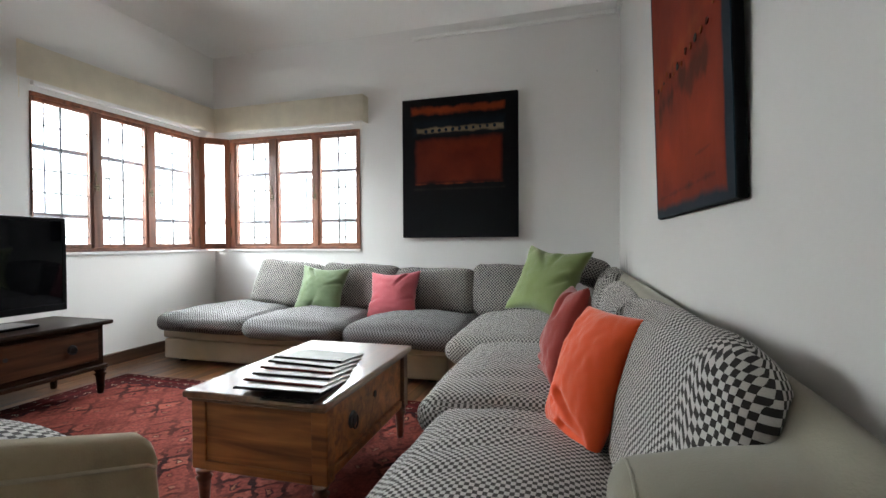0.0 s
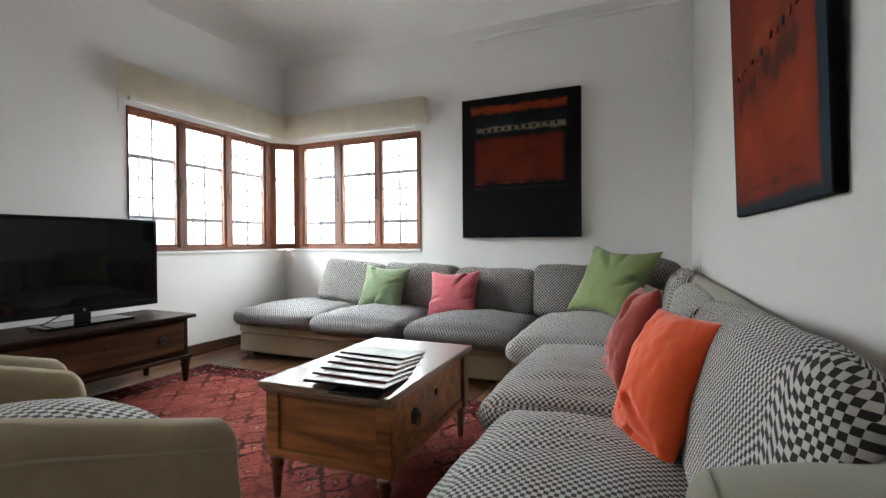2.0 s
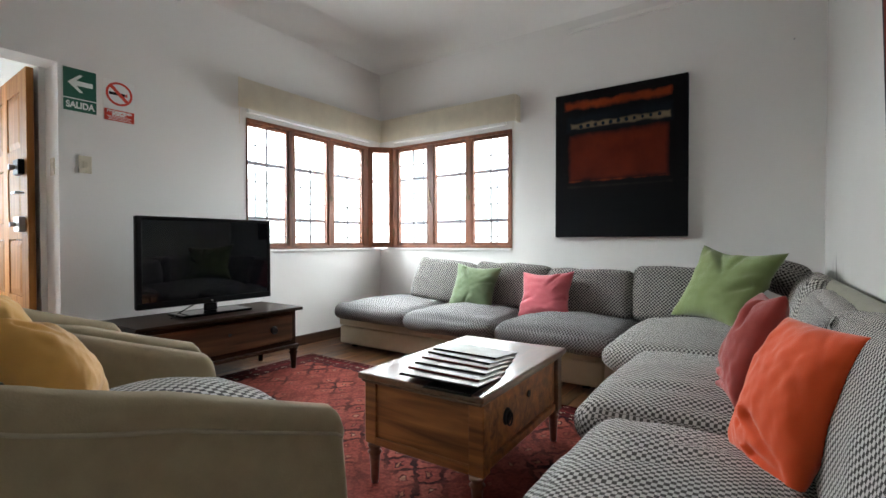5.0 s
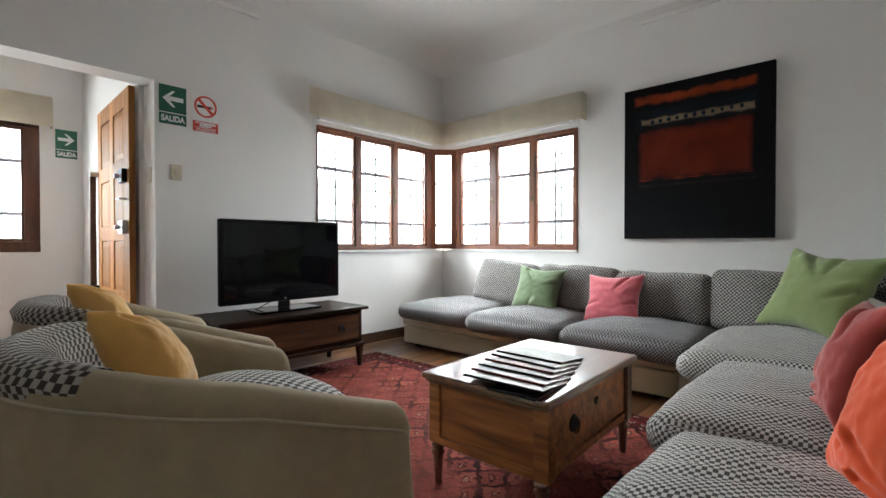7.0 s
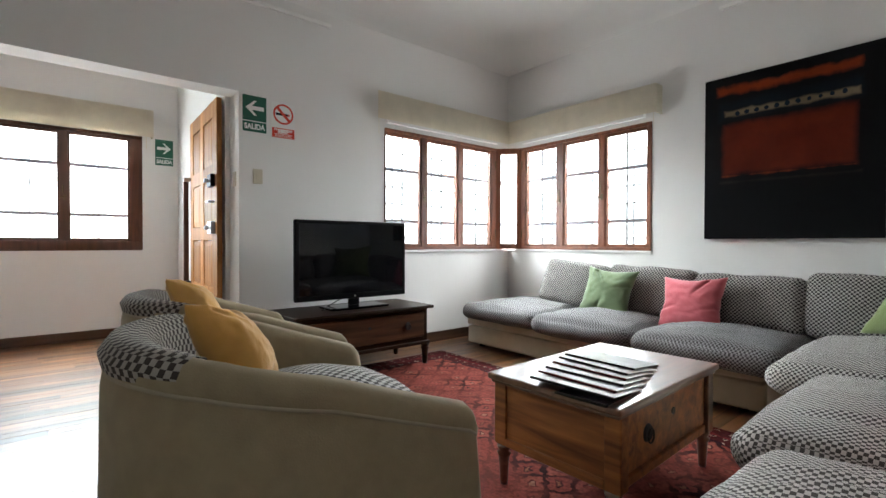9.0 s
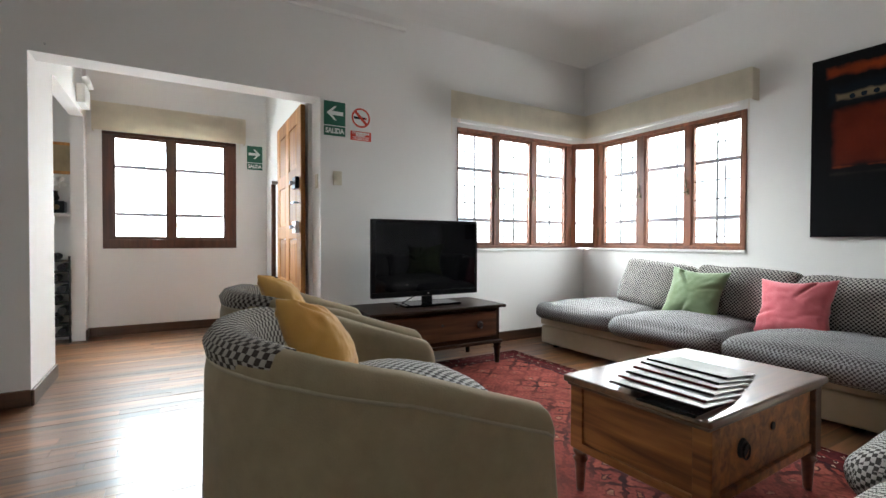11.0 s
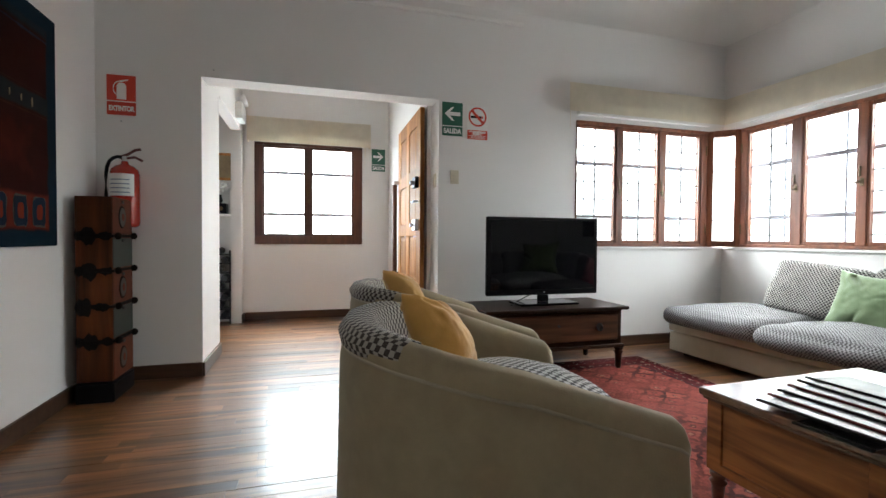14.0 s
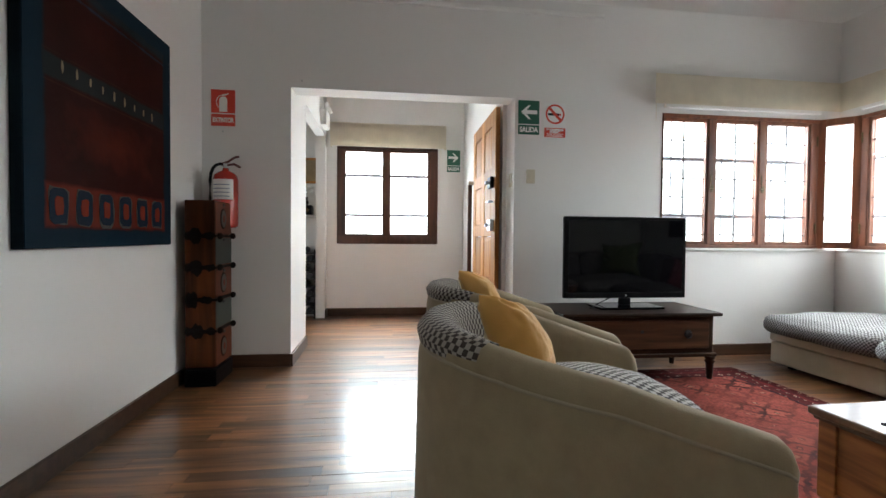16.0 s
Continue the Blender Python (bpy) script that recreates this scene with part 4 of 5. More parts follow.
cushion("bright orange scatter cushion leaning on the sofa back", (0.70, 0.082, 0.018), (3.685, -2.67, 0.465), 0.265, 0.37, 0.16, -23, -60, 5, 0, 0.03, ((-0.1, -0.45, 0.7, -0.8, 1.6), (-0.25, -0.6, 0.3, -0.75, 0.9), (0.1, -0.85, 0.8, -0.9, 2.0)))


# ---- tub armchairs ----
def armchair(place, rz, seed):
    ch = thing("armchair", "beige velvet tub armchair with a checked seat and back", "armchair", place, rz, "pair of tub armchairs")
    W, B, F = 0.43, -0.42, 0.33

    def plan(s):
        """Outer line of the tub: from one front tip round the back to the other."""
        a = abs(s)
        q = 2.2
        if a > 0.52:
            k = (a - 0.52) / 0.48
            x, y, nx, ny = W - 0.012 * k, -0.04 + (F + 0.04) * k, 1.0, 0.0
        else:
            th = a / 0.52 * math.pi / 2
            sx, cy = math.sin(th) ** (2 / q), math.cos(th) ** (2 / q)
            x, y = W * sx, -0.04 + (B + 0.04) * cy
            nx, ny = (sx ** (q - 1)) / W, -(cy ** (q - 1)) / 0.4
            n = math.hypot(nx, ny)
            nx, ny = nx / n, ny / n
        return (x if s >= 0 else -x, y), (nx if s >= 0 else -nx, ny)

    def rim(s):
        a = abs(s)
        knots = ((0, 0.793), (0.22, 0.791), (0.34, 0.78), (0.44, 0.759), (0.52, 0.738), (0.75, 0.676), (1.0, 0.612))
        for (a0, h0), (a1, h1) in zip(knots, knots[1:]):
            if a <= a1:
                return h0 + (h1 - h0) * (a - a0) / (a1 - a0)
        return 0.612

    PROF = ((-0.018, 0.03, 0), (-0.012, 0.30, 0), (-0.004, -0.10, 1), (0.003, -0.058, 1), (-0.003, -0.034, 1), (0.016, -0.008, 1), (0.048, 0.0, 1), (0.078, -0.01, 1), (0.1, -0.04, 1), (0.108, -0.09, 1), (0.112, 0.30, 0), (0.112, 0.05, 0))

    def station(s, grow=0.0, prof=PROF):
        (x, y), (nx, ny) = plan(s)
        a = abs(s)
        tip = 1.0 if a < 0.962 else max(0.7, math.sqrt(max(0.0, 1 - ((a - 0.962) / 0.048) ** 2)))
        h = rim(s)
        row = []
        for d, z, top in prof:
            dd = 0.06 + (d - 0.06 - (grow if d < 0.06 else -grow)) * (tip if top else min(1, tip + 0.35))
            zz = h + z - (1 - tip) * 0.07 + grow if top else z
            row.append((x - nx * dd, y - ny * dd, zz))
        return row

    shell = sweep([station(-1 + 2 * k / 140) for k in range(141)])
    part("shell", shell, VELVET, ch, smooth=True)
    # checked pad over the top and inside of the back
    pad = [station(-0.295 + 0.59 * k / 40, 0.005 - 0.002 * (abs(k - 20) / 20) ** 6, PROF[3:11]) for k in range(41)]
    for k, row in enumerate(pad):
        w = 0.12 * (abs(k - 20) / 20) ** 2
        row[0], row[1], row[2] = Vector(row[0]).lerp(Vector(row[3]), w), Vector(row[1]).lerp(Vector(row[3]), w * 0.8), Vector(row[2]).lerp(Vector(row[3]), w * 0.6)
    bm = sweep(pad, False)
    uv = bm.loops.layers.uv.verify()
    bm.verts.ensure_lookup_table()
    length = 0.86
    for f in bm.faces:
        for lo in f.loops:
            i = lo.vert.index
            row_k, col_k = divmod(i, 8)
            v_len = (0, 0.028, 0.063, 0.098, 0.134, 0.178, 0.233, 0.578)[col_k]
            lo[uv].uv = (0.68 * length * row_k / 40, 0.68 * v_len)
    part("back_pad", bm, CHECKPAD, ch, "grey checked back pad", smooth=True)
    bm = soft_box(0.635, 0.63, 0.2, 0.08, 0.085, 0.012, 21, 0.006, seed)
    uv_metres(bm)
    uv = bm.loops.layers.uv.verify()
    for f in bm.faces:
        for lo in f.loops:
            lo[uv].uv *= 0.72
    move(bm, pose(0, 0.045, 0.455))
    part("seat_cushion", bm, CHECKLIT, ch, "grey checked seat cushion", smooth=True)
    part("front_apron", box(-0.31, 0.31, 0.25, 0.31, 0.04, 0.36, 0.02, 3), VELVET, ch, smooth=True)
    bm = tube([tuple(station(-0.985 + 1.97 * k / 70, 0.0)[3]) for k in range(71)], 0.0045)
    part("piping", bm, PIPE, ch, "beige corded piping", smooth=True)
    for x, y in ((0.32, 0.24), (-0.32, 0.24), (0.27, -0.23), (-0.27, -0.23)):
        part("foot", cyl((x, y, 0.0), (x, y, 0.06), 0.022, 0.028, 12), BLACK, ch)
    return ch


chair = armchair((2.447, -3.53, 0.006), -7, 3)
copy_thing(chair, pose(1.54, -3.425, 0.006, 0, 0, 0))
for cx, cy, tint, seed in ((2.475, -3.60, (0.64, 0.345, 0.095), 6), (1.564, -3.508, (0.62, 0.35, 0.11), 7)):
    cushion("mustard yellow scatter cushion leaning in the tub armchair", tint, (cx, cy, 0.615), 0.245, 0.29, 0.145, 38, -30, seed, -10, 0.27, ((-0.6, 0.6, 0.0, 0.2, 0.9), (0.7, 0.75, 0.35, 0.35, 1.6), (-0.2, 0.9, 0.1, 0.45, 1.6)), 0.005)


# ---- rug ----
bm = bmesh.new()
NX, NY = 60, 44
verts = [[bm.verts.new((0.38 + 2.95 * i / NX, -3.38 + 2.1 * j / NY - 0.035 * (1 - i / NX), 0.007 + 0.002 * noise.noise(Vector((i * 0.3, j * 0.3, 0))))) for j in range(NY + 1)] for i in range(NX + 1)]
for i in range(NX):
    for j in range(NY):
        bm.faces.new((verts[i][j], verts[i + 1][j], verts[i + 1][j + 1], verts[i][j + 1]))
uv = bm.loops.layers.uv.verify()
for f in bm.faces:
    for lo in f.loops:
        lo[uv].uv = (lo.vert.co.x - 0.38, lo.vert.co.y + 3.38)
ext = bmesh.ops.extrude_face_region(bm, geom=bm.faces[:])
bmesh.ops.translate(bm, verts=[g for g in ext["geom"] if isinstance(g, bmesh.types.BMVert)], vec=(0, 0, -0.0065))
bmesh.ops.recalc_face_normals(bm, faces=bm.faces[:])
tagged(link("rug", bm, RUG, smooth=False), "red oriental wool rug with dark diamond pattern on the floor", "rug")


# ---- coffee table ----
def turned_leg(x, y, z0, z1, r, material, parent, castor=True):
    h = z1 - z0
    leg = part("leg", lathe([(r * 0.55, 0), (r * 0.62, h * 0.1), (r * 0.7, h * 0.35), (r * 0.85, h * 0.7), (r * 1.15, h * 0.78), (r * 0.75, h * 0.84), (r * 1.1, h * 0.92), (r * 1.1, h)], 16, (x, y, z0)), material, parent, smooth=True)
    return leg


ct = thing("coffee_table", "brown wooden coffee table with drawers on turned legs", "table", (2.607, -2.213, 0.011), 1.6)
TW, TL = 0.292, 0.441
part("tabletop", box(-TW, TW, -TL, TL, 0.435, 0.462, 0.008, 3), TABLETOP, ct, "dark polished wooden top")
part("moulding", box(-TW + 0.012, TW - 0.012, -TL + 0.012, TL - 0.012, 0.422, 0.4348, 0.004), TABLETOP, ct)
for sx in (-1, 1):
    for sy in (-1, 1):
        part("corner_post", box(sx * (TW - 0.014), sx * (TW - 0.075), sy * (TL - 0.03), sy * (TL - 0.085), 0.165, 0.4215, 0.004), TABLETOP if sx > 0 and sy > 0 else TABLEWOOD, ct)
        turned_leg(sx * (TW - 0.05), sy * (TL - 0.05), 0.0, 0.1645, 0.026, TABLETOP, ct)
for sy in (-1, 1):
    part("end_panel", box(-TW + 0.0755, TW - 0.0755, sy * (TL - 0.035), sy * (TL - 0.055), 0.2, 0.4215, 0.002), TABLEWOOD, ct)
    part("end_rail", box(-TW + 0.0755, TW - 0.0755, sy * (TL - 0.027), sy * (TL - 0.06), 0.166, 0.199, 0.003), TABLEWOOD, ct)
for sx in (-1, 1):
    part("side_rail", box(sx * (TW - 0.027), sx * (TW - 0.06), -TL + 0.0755, TL - 0.0755, 0.166, 0.199, 0.003), TABLEWOOD, ct)
    dr = part("drawer_front", box(sx * (TW - 0.034), sx * (TW - 0.055), -TL + 0.08, TL - 0.08, 0.205, 0.415, 0.004), TABLEWOOD, ct)
    for y in (-0.18,):
        k = part("handle", cyl((sx * (TW - 0.034), y, 0.31), (sx * (TW - 0.026), y, 0.31), 0.034, 0.028, 20), IRON, dr, "dark round drop handle")
        part("ring", tube([(sx * (TW - 0.02), y + 0.022 * math.cos(a), 0.303 + 0.026 * math.sin(a)) for a in [math.pi * 2 * i / 16 for i in range(17)]], 0.0035), IRON, k)
    part("lock", cyl((sx * (TW - 0.034), 0.035, 0.34), (sx * (TW - 0.029), 0.035, 0.34), 0.014, seg=14), IRON, dr)

# magazines fanned on the table
PAGES = mat("magazine_pages", (0.22, 0.2, 0.18), 0.6, vary=0.3, scale=30)
covers = [(0.7, 0.7, 0.68), (0.62, 0.62, 0.6), (0.5, 0.45, 0.44), (0.65, 0.65, 0.62), (0.6, 0.6, 0.6), (0.66, 0.64, 0.6), (0.03, 0.03, 0.035)]
for k, c in enumerate(covers):
    t = 1 - min(k, 5) / 5
    last = k == 6
    cm = mat("magazine_cover", c, 0.22, vary=0.25, scale=14, bump=0.05, fine=30)
    mg = thing("magazine", "black magazine under a row of others on the coffee table" if last else "glossy magazine in an overlapping row on the coffee table", "magazine", (2.70 - 0.13 * t, -2.535 + 0.40 * t - (0.035 if last else 0), 0.4735 + (0.0005 if last else 0.0112)), 2 - 5 * t + (3, -2, 1, 2, -1, 1, 1)[k], "row of magazines")
    m = pose(0, 0, 0, 0 if last else -4.6, 0, 0) @ Matrix.Diagonal((1, 1, 0.72, 1))
    x0 = -0.03 if last else -0.165
    part("cover", move(box(x0, 0.165, -0.0888, 0.125, 0.0042, 0.0062, 0.0008, 1), m), cm, mg)
    part("page_block", move(box(x0 + 0.002, 0.163, -0.0885, 0.123, 0.0006, 0.0041), m), PAGES, mg)
    part("spine", move(box(x0, 0.165, -0.1025, -0.089, -0.001, 0.0085), m), MATTERED if k in (2, 4) else MATTE, mg)

# ---- television and its console ----
con = thing("tv_console", "dark wooden low console with a long drawer on turned legs", "console", (0.40, -2.24, 0.0))
part("tabletop", box(-0.27, 0.29, -0.6, 0.59, 0.468, 0.495, 0.008, 3), CONSOLEWOOD, con)
part("body", box(-0.24, 0.245, -0.56, 0.55, 0.2, 0.4675, 0.004), CONSOLEWOOD, con)
part("base_moulding", box(-0.25, 0.27, -0.575, 0.565, 0.175, 0.1995, 0.006), CONSOLEWOOD, con)
for y0, y1 in ((-0.52, 0.51),):
    d = part("drawer_front", box(0.2455, 0.257, y0, y1, 0.235, 0.44, 0.004), DRAWERWOOD, con)
    for y in (-0.345, 0.345):
        k = part("handle", cyl((0.257, y, 0.34), (0.263, y, 0.34), 0.03, 0.025, 18), IRON, d)
        part("ring", tube([(0.268, y + 0.022 * math.cos(a), 0.333 + 0.022 * math.sin(a)) for a in [math.pi * 2 * i / 14 for i in range(15)]], 0.0035), IRON, k)
    part("lock", cyl((0.257, (y0 + y1) / 2, 0.36), (0.261, (y0 + y1) / 2, 0.36), 0.012, seg=12), IRON, d)
for x in (-0.2, 0.24):
    for y in (-0.53, 0.53):
        turned_leg(x, y, 0.0 if x < 0 else 0.009, 0.175, 0.032, CONSOLEWOOD, con)

tv = thing("television", "black flat television on a swivel stand", "television", (0.40, -2.24, 0.496), 0)
part("casing", box(-0.035, 0.012, -0.485, 0.485, 0.07, 0.685, 0.012, 3), BLACK, tv)
part("screen", box(0.0125, 0.0145, -0.455, 0.455, 0.115, 0.66), SCREEN, tv, "dark glossy screen")
part("bezel", box(0.0125, 0.018, -0.482, 0.482, 0.073, 0.1145, 0.003), BLACK, tv)
part("bezel", box(0.0125, 0.018, -0.482, 0.482, 0.6605, 0.682, 0.003), BLACK, tv)
for s in (-1, 1):
    part("bezel", box(0.0125, 0.018, s * 0.4555, s * 0.482, 0.115, 0.66, 0.003), BLACK, tv)
part("badge", cyl((0.018, 0.0, 0.093), (0.0195, 0.0, 0.093), 0.007, seg=14), STEEL, tv)
part("neck", box(-0.02, 0.01, -0.045, 0.045, 0.018, 0.0695, 0.006), BLACK, tv)
part("stand", box(-0.11, 0.13, -0.25, 0.25, 0.0, 0.0175, 0.008, 3), SCREEN, tv)
part("cable", tube([(-0.03, -0.05, 0.09), (-0.06, -0.12, 0.05), (-0.04, -0.22, 0.012), (0.02, -0.26, 0.006), (0.06, -0.3, 0.005)], 0.004), BLACK, tv)


# ---- signs and switches ----
def sign(name, label, at, u, z, w, h, make):
    e = tagged(new(name), label, "sign")
    make(e, at, u, z, w, h)
    return e


def put(bm, at):
    for v in bm.verts:
        v.co = at(*v.co)
    bmesh.ops.recalc_face_normals(bm, faces=bm.faces[:])
    return bm


def plate(at, u0, u1, z0, z1, d0, d1):
    return put(box(u0, u1, d0, d1, z0, z1), at)


def poly(at, pts, d0, d1):
    bm = bmesh.new()
    f = bm.faces.new([bm.verts.new((u, d0, z)) for u, z in pts])
    ext = bmesh.ops.extrude_face_region(bm, geom=[f])
    bmesh.ops.translate(bm, verts=[g for g in ext["geom"] if isinstance(g, bmesh.types.BMVert)], vec=(0, d1 - d0, 0))
    return put(bm, at)


def lettering(at, word, size, u, z, d, width=None):
    bm = text_mesh(word, size)
    if width:
        xs = [v.co.x for v in bm.verts]
        k = width / (max(xs) - min(xs))
        for v in bm.verts:
            v.co.x *= k
    for v in bm.verts:
        v.co = Vector((u + v.co.x, d + v.co.z, z + v.co.y))
    return put(bm, at)


def exit_sign(way):
    def make(e, at, u, z, w, h):
        part("board", plate(at, u - w / 2, u + w / 2, z, z + h, 0.001, 0.004), SIGNWHITE, e)
        part("panel", plate(at, u - w / 2 + 0.003, u + w / 2 - 0.003, z + h * 0.31, z + h - 0.004, 0.0042, 0.005), GREEN, e)
        part("panel", plate(at, u - w / 2 + 0.003, u + w / 2 - 0.003, z + 0.003, z + h * 0.285, 0.0042, 0.005), GREEN, e)
        c, s = z + h * 0.655, w * 0.36 * way
        pts = [(u + s, c), (u + s * 0.05, c + h * 0.2), (u - s * 0.25, c + h * 0.2), (u + s * 0.3, c + h * 0.055), (u - s * 1.05, c + h * 0.055), (u - s * 1.05, c - h * 0.055), (u + s * 0.3, c - h * 0.055), (u - s * 0.25, c - h * 0.2), (u + s * 0.05, c - h * 0.2)]
        part("arrow", poly(at, pts, 0.0052, 0.006), SIGNWHITE, e)
        part("lettering", lettering(at, "SALIDA", h * 0.2, u, z + h * 0.147, 0.006, w * 0.84), SIGNWHITE, e)
    return make


def no_smoking(e, at, u, z, w, h):
    part("board", plate(at, u - w / 2, u + w / 2, z, z + h, 0.001, 0.003), SIGNWHITE, e)
    c, r = z + h * 0.68, w * 0.44
    part("cigarette", plate(at, u - r * 0.75, u + r * 0.45, c - 0.011, c + 0.008, 0.0032, 0.0036), BLACK, e)
    part("ember", plate(at, u + r * 0.47, u + r * 0.62, c - 0.011, c + 0.008, 0.0032, 0.0036), RED, e)
    bm = bmesh.new()
    a, b = [], []
    for k in range(40):
        t = 2 * math.pi * k / 40
        a.append(bm.verts.new((u + r * math.cos(t), 0.0046, c + r * math.sin(t))))
        b.append(bm.verts.new((u + r * 0.82 * math.cos(t), 0.0046, c + r * 0.82 * math.sin(t))))
    for k in range(40):
        bm.faces.new((a[k], a[(k + 1) % 40], b[(k + 1) % 40], b[k]))
    part("ring", put(bm, at), RED, e)
    q = r * 0.62
    part("slash", poly(at, [(u - q - 0.008, c + q - 0.008), (u - q + 0.008, c + q + 0.008), (u + q + 0.008, c - q + 0.008), (u + q - 0.008, c - q - 0.008)], 0.0038, 0.0044), RED, e)
    part("caption_panel", plate(at, u - w / 2 + 0.002, u + w / 2 - 0.002, z + 0.002, z + h * 0.28, 0.0032, 0.004), RED, e)
    for word, wd, zz in (("PROHIBIDO", 0.8, 0.222), ("FUMAR", 0.5, 0.16)):
        part("lettering", lettering(at, word, h * 0.075, u, z + h * zz, 0.0046, w * wd), SIGNWHITE, e)
    for k, (wd, zz) in enumerate(((0.8, 0.11), (0.7, 0.075), (0.76, 0.04))):
        t = 0.004
        part("text_line", plate(at, u - w * wd / 2, u + w * wd / 2, z + h * zz - t / 2, z + h * zz + t / 2, 0.0042, 0.0046), SIGNWHITE, e)


def extinguisher_sign(e, at, u, z, w, h):
    part("board", plate(at, u - w / 2, u + w / 2, z, z + h, 0.001, 0.003), SIGNWHITE, e)
    part("panel", plate(at, u - w / 2 + 0.002, u + w / 2 - 0.002, z + h * 0.36, z + h - 0.003, 0.0032, 0.004), RED, e)
    part("panel", plate(at, u - w / 2 + 0.002, u + w / 2 - 0.002, z + 0.002, z + h * 0.33, 0.0032, 0.004), RED, e)
    c = z + h * 0.62
    part("symbol", poly(at, [(u - 0.028, c - 0.062), (u + 0.03, c - 0.062), (u + 0.03, c + 0.03), (u + 0.018, c + 0.05), (u - 0.014, c + 0.05), (u - 0.028, c + 0.03)], 0.0042, 0.005), SIGNWHITE, e)
    part("symbol_handle", poly(at, [(u - 0.006, c + 0.052), (u + 0.04, c + 0.07), (u + 0.042, c + 0.077), (u - 0.01, c + 0.066)], 0.0042, 0.005), SIGNWHITE, e)
    pts = [Vector((u - 0.008 - 0.04 * math.sin(t), 0.0046, c + 0.01 + 0.05 * math.cos(t))) for t in [math.pi * 0.95 * k / 10 for k in range(11)]]
    part("symbol_hose", put(tube(pts, 0.003, 6), at), SIGNWHITE, e)
    part("lettering", lettering(at, "EXTINTOR", h * 0.17, u, z + h * 0.165, 0.005, w * 0.86), SIGNWHITE, e)


sign("exit_sign", "green and white exit sign with an arrow pointing to the hall", west_at, -2.884, 1.862, 0.185, 0.285, exit_sign(-1))
sign("no_smoking_sign", "white and red no-smoking sign beside the exit sign", west_at, -2.66, 1.848, 0.185, 0.282, no_smoking)
sign("extinguisher_sign", "red fire extinguisher sign above the extinguisher", west_at, -5.268, 1.84, 0.178, 0.278, extinguisher_sign)
sign("exit_sign", "green and white exit sign with an arrow pointing to the door", hall_at, -3.168, 1.867, 0.18, 0.292, exit_sign(1))


def switch(at, u, z):
    s = tagged(new("light_switch"), "cream plastic light switch plate on the wall", "light switch")
    part("plate", put(box(u - 0.036, u + 0.036, 0.001, 0.009, z - 0.057, z + 0.057, 0.003, 2), at), PLATE, s)
    part("rocker", put(box(u - 0.014, u + 0.014, 0.0092, 0.014, z - 0.022, z + 0.022, 0.002, 1), at), PLATE, s)
    return s


switch(west_at, -2.862, 1.523)
switch(lambda u, d, z: Vector((u, -3.0 - d, z)), -0.1, 1.5)


def wall_nail(at, u, z):
    n = tagged(new("wall_nail"), "small dark nail in the plain plaster wall", "nail")
    part("shank", put(box(u - 0.003, u + 0.003, 0.0, 0.012, z - 0.003, z + 0.003), at), IRON, n)
    part("head", put(box(u - 0.006, u + 0.006, 0.012, 0.015, z - 0.006, z + 0.006, 0.002, 1), at), STEEL, n)


wall_nail(west_at, -5.268, 1.80)
wall_nail(west_at, -4.69, 2.21)
wall_nail(north_at, 3.86, 2.4)

# ---- fire extinguisher and chest tower ----
LEVER = mat("lever_paint", (0.10, 0.022, 0.018), 0.4, vary=0.2)
ex = thing("fire_extinguisher", "red fire extinguisher with a black hose hung on the wall", "fire extinguisher", (0.092, -5.222, 1.072))
part("cylinder", lathe([(0.068, 0), (0.082, 0.012), (0.085, 0.03), (0.085, 0.35), (0.078, 0.385), (0.052, 0.41), (0.024, 0.42), (0.02, 0.44)], 28), EXTRED, ex, smooth=True)
bm = bmesh.new()
cols = []
for k in range(13):
    a = radians(-68 + 122 * k / 12)
    cols.append([bm.verts.new((0.0862 * math.cos(a), 0.0862 * math.sin(a), z)) for z in (0.205, 0.352)])
for a, b in zip(cols, cols[1:]):
    bm.faces.new((a[0], b[0], b[1], a[1]))
part("paper_label", bm, SIGNWHITE, ex, "white paper label", smooth=True)
for k in range(4):
    bm = bmesh.new()
    cols = []
    for j in range(9):
        a = radians(-50 + 85 * j / 8)
        cols.append([bm.verts.new((0.0868 * math.cos(a), 0.0868 * math.sin(a), z)) for z in (0.225 + k * 0.028, 0.231 + k * 0.028)])
    for a, b in zip(cols, cols[1:]):
        bm.faces.new((a[0], b[0], b[1], a[1]))
    part("text_line", bm, mat("label_ink", (0.15, 0.2, 0.3), 0.6), ex)
part("valve", cyl((0, 0, 0.44), (0, 0, 0.475), 0.016, seg=14), STEEL, ex)
part("lever", tube([(0, -0.03, 0.47), (0.0, 0.02, 0.49), (0.0, 0.06, 0.52), (0, 0.095, 0.528)], 0.009), LEVER, ex, "dark red metal lever")
part("grip", tube([(0, -0.02, 0.458), (0.0, 0.06, 0.472), (0.0, 0.105, 0.448)], 0.009), LEVER, ex, "dark red metal grip")
part("hose", tube([(0, -0.015, 0.466), (0, -0.04, 0.472), (0.005, -0.065, 0.462), (0.01, -0.085, 0.44), (0.015, -0.098, 0.40), (0.02, -0.103, 0.34), (0.02, -0.103, 0.22), (0.02, -0.1, 0.05)], 0.011), BLACK, ex, smooth=True)
part("bracket", box(-0.086, -0.06, -0.02, 0.02, 0.25, 0.36, 0.004), STEEL, ex)

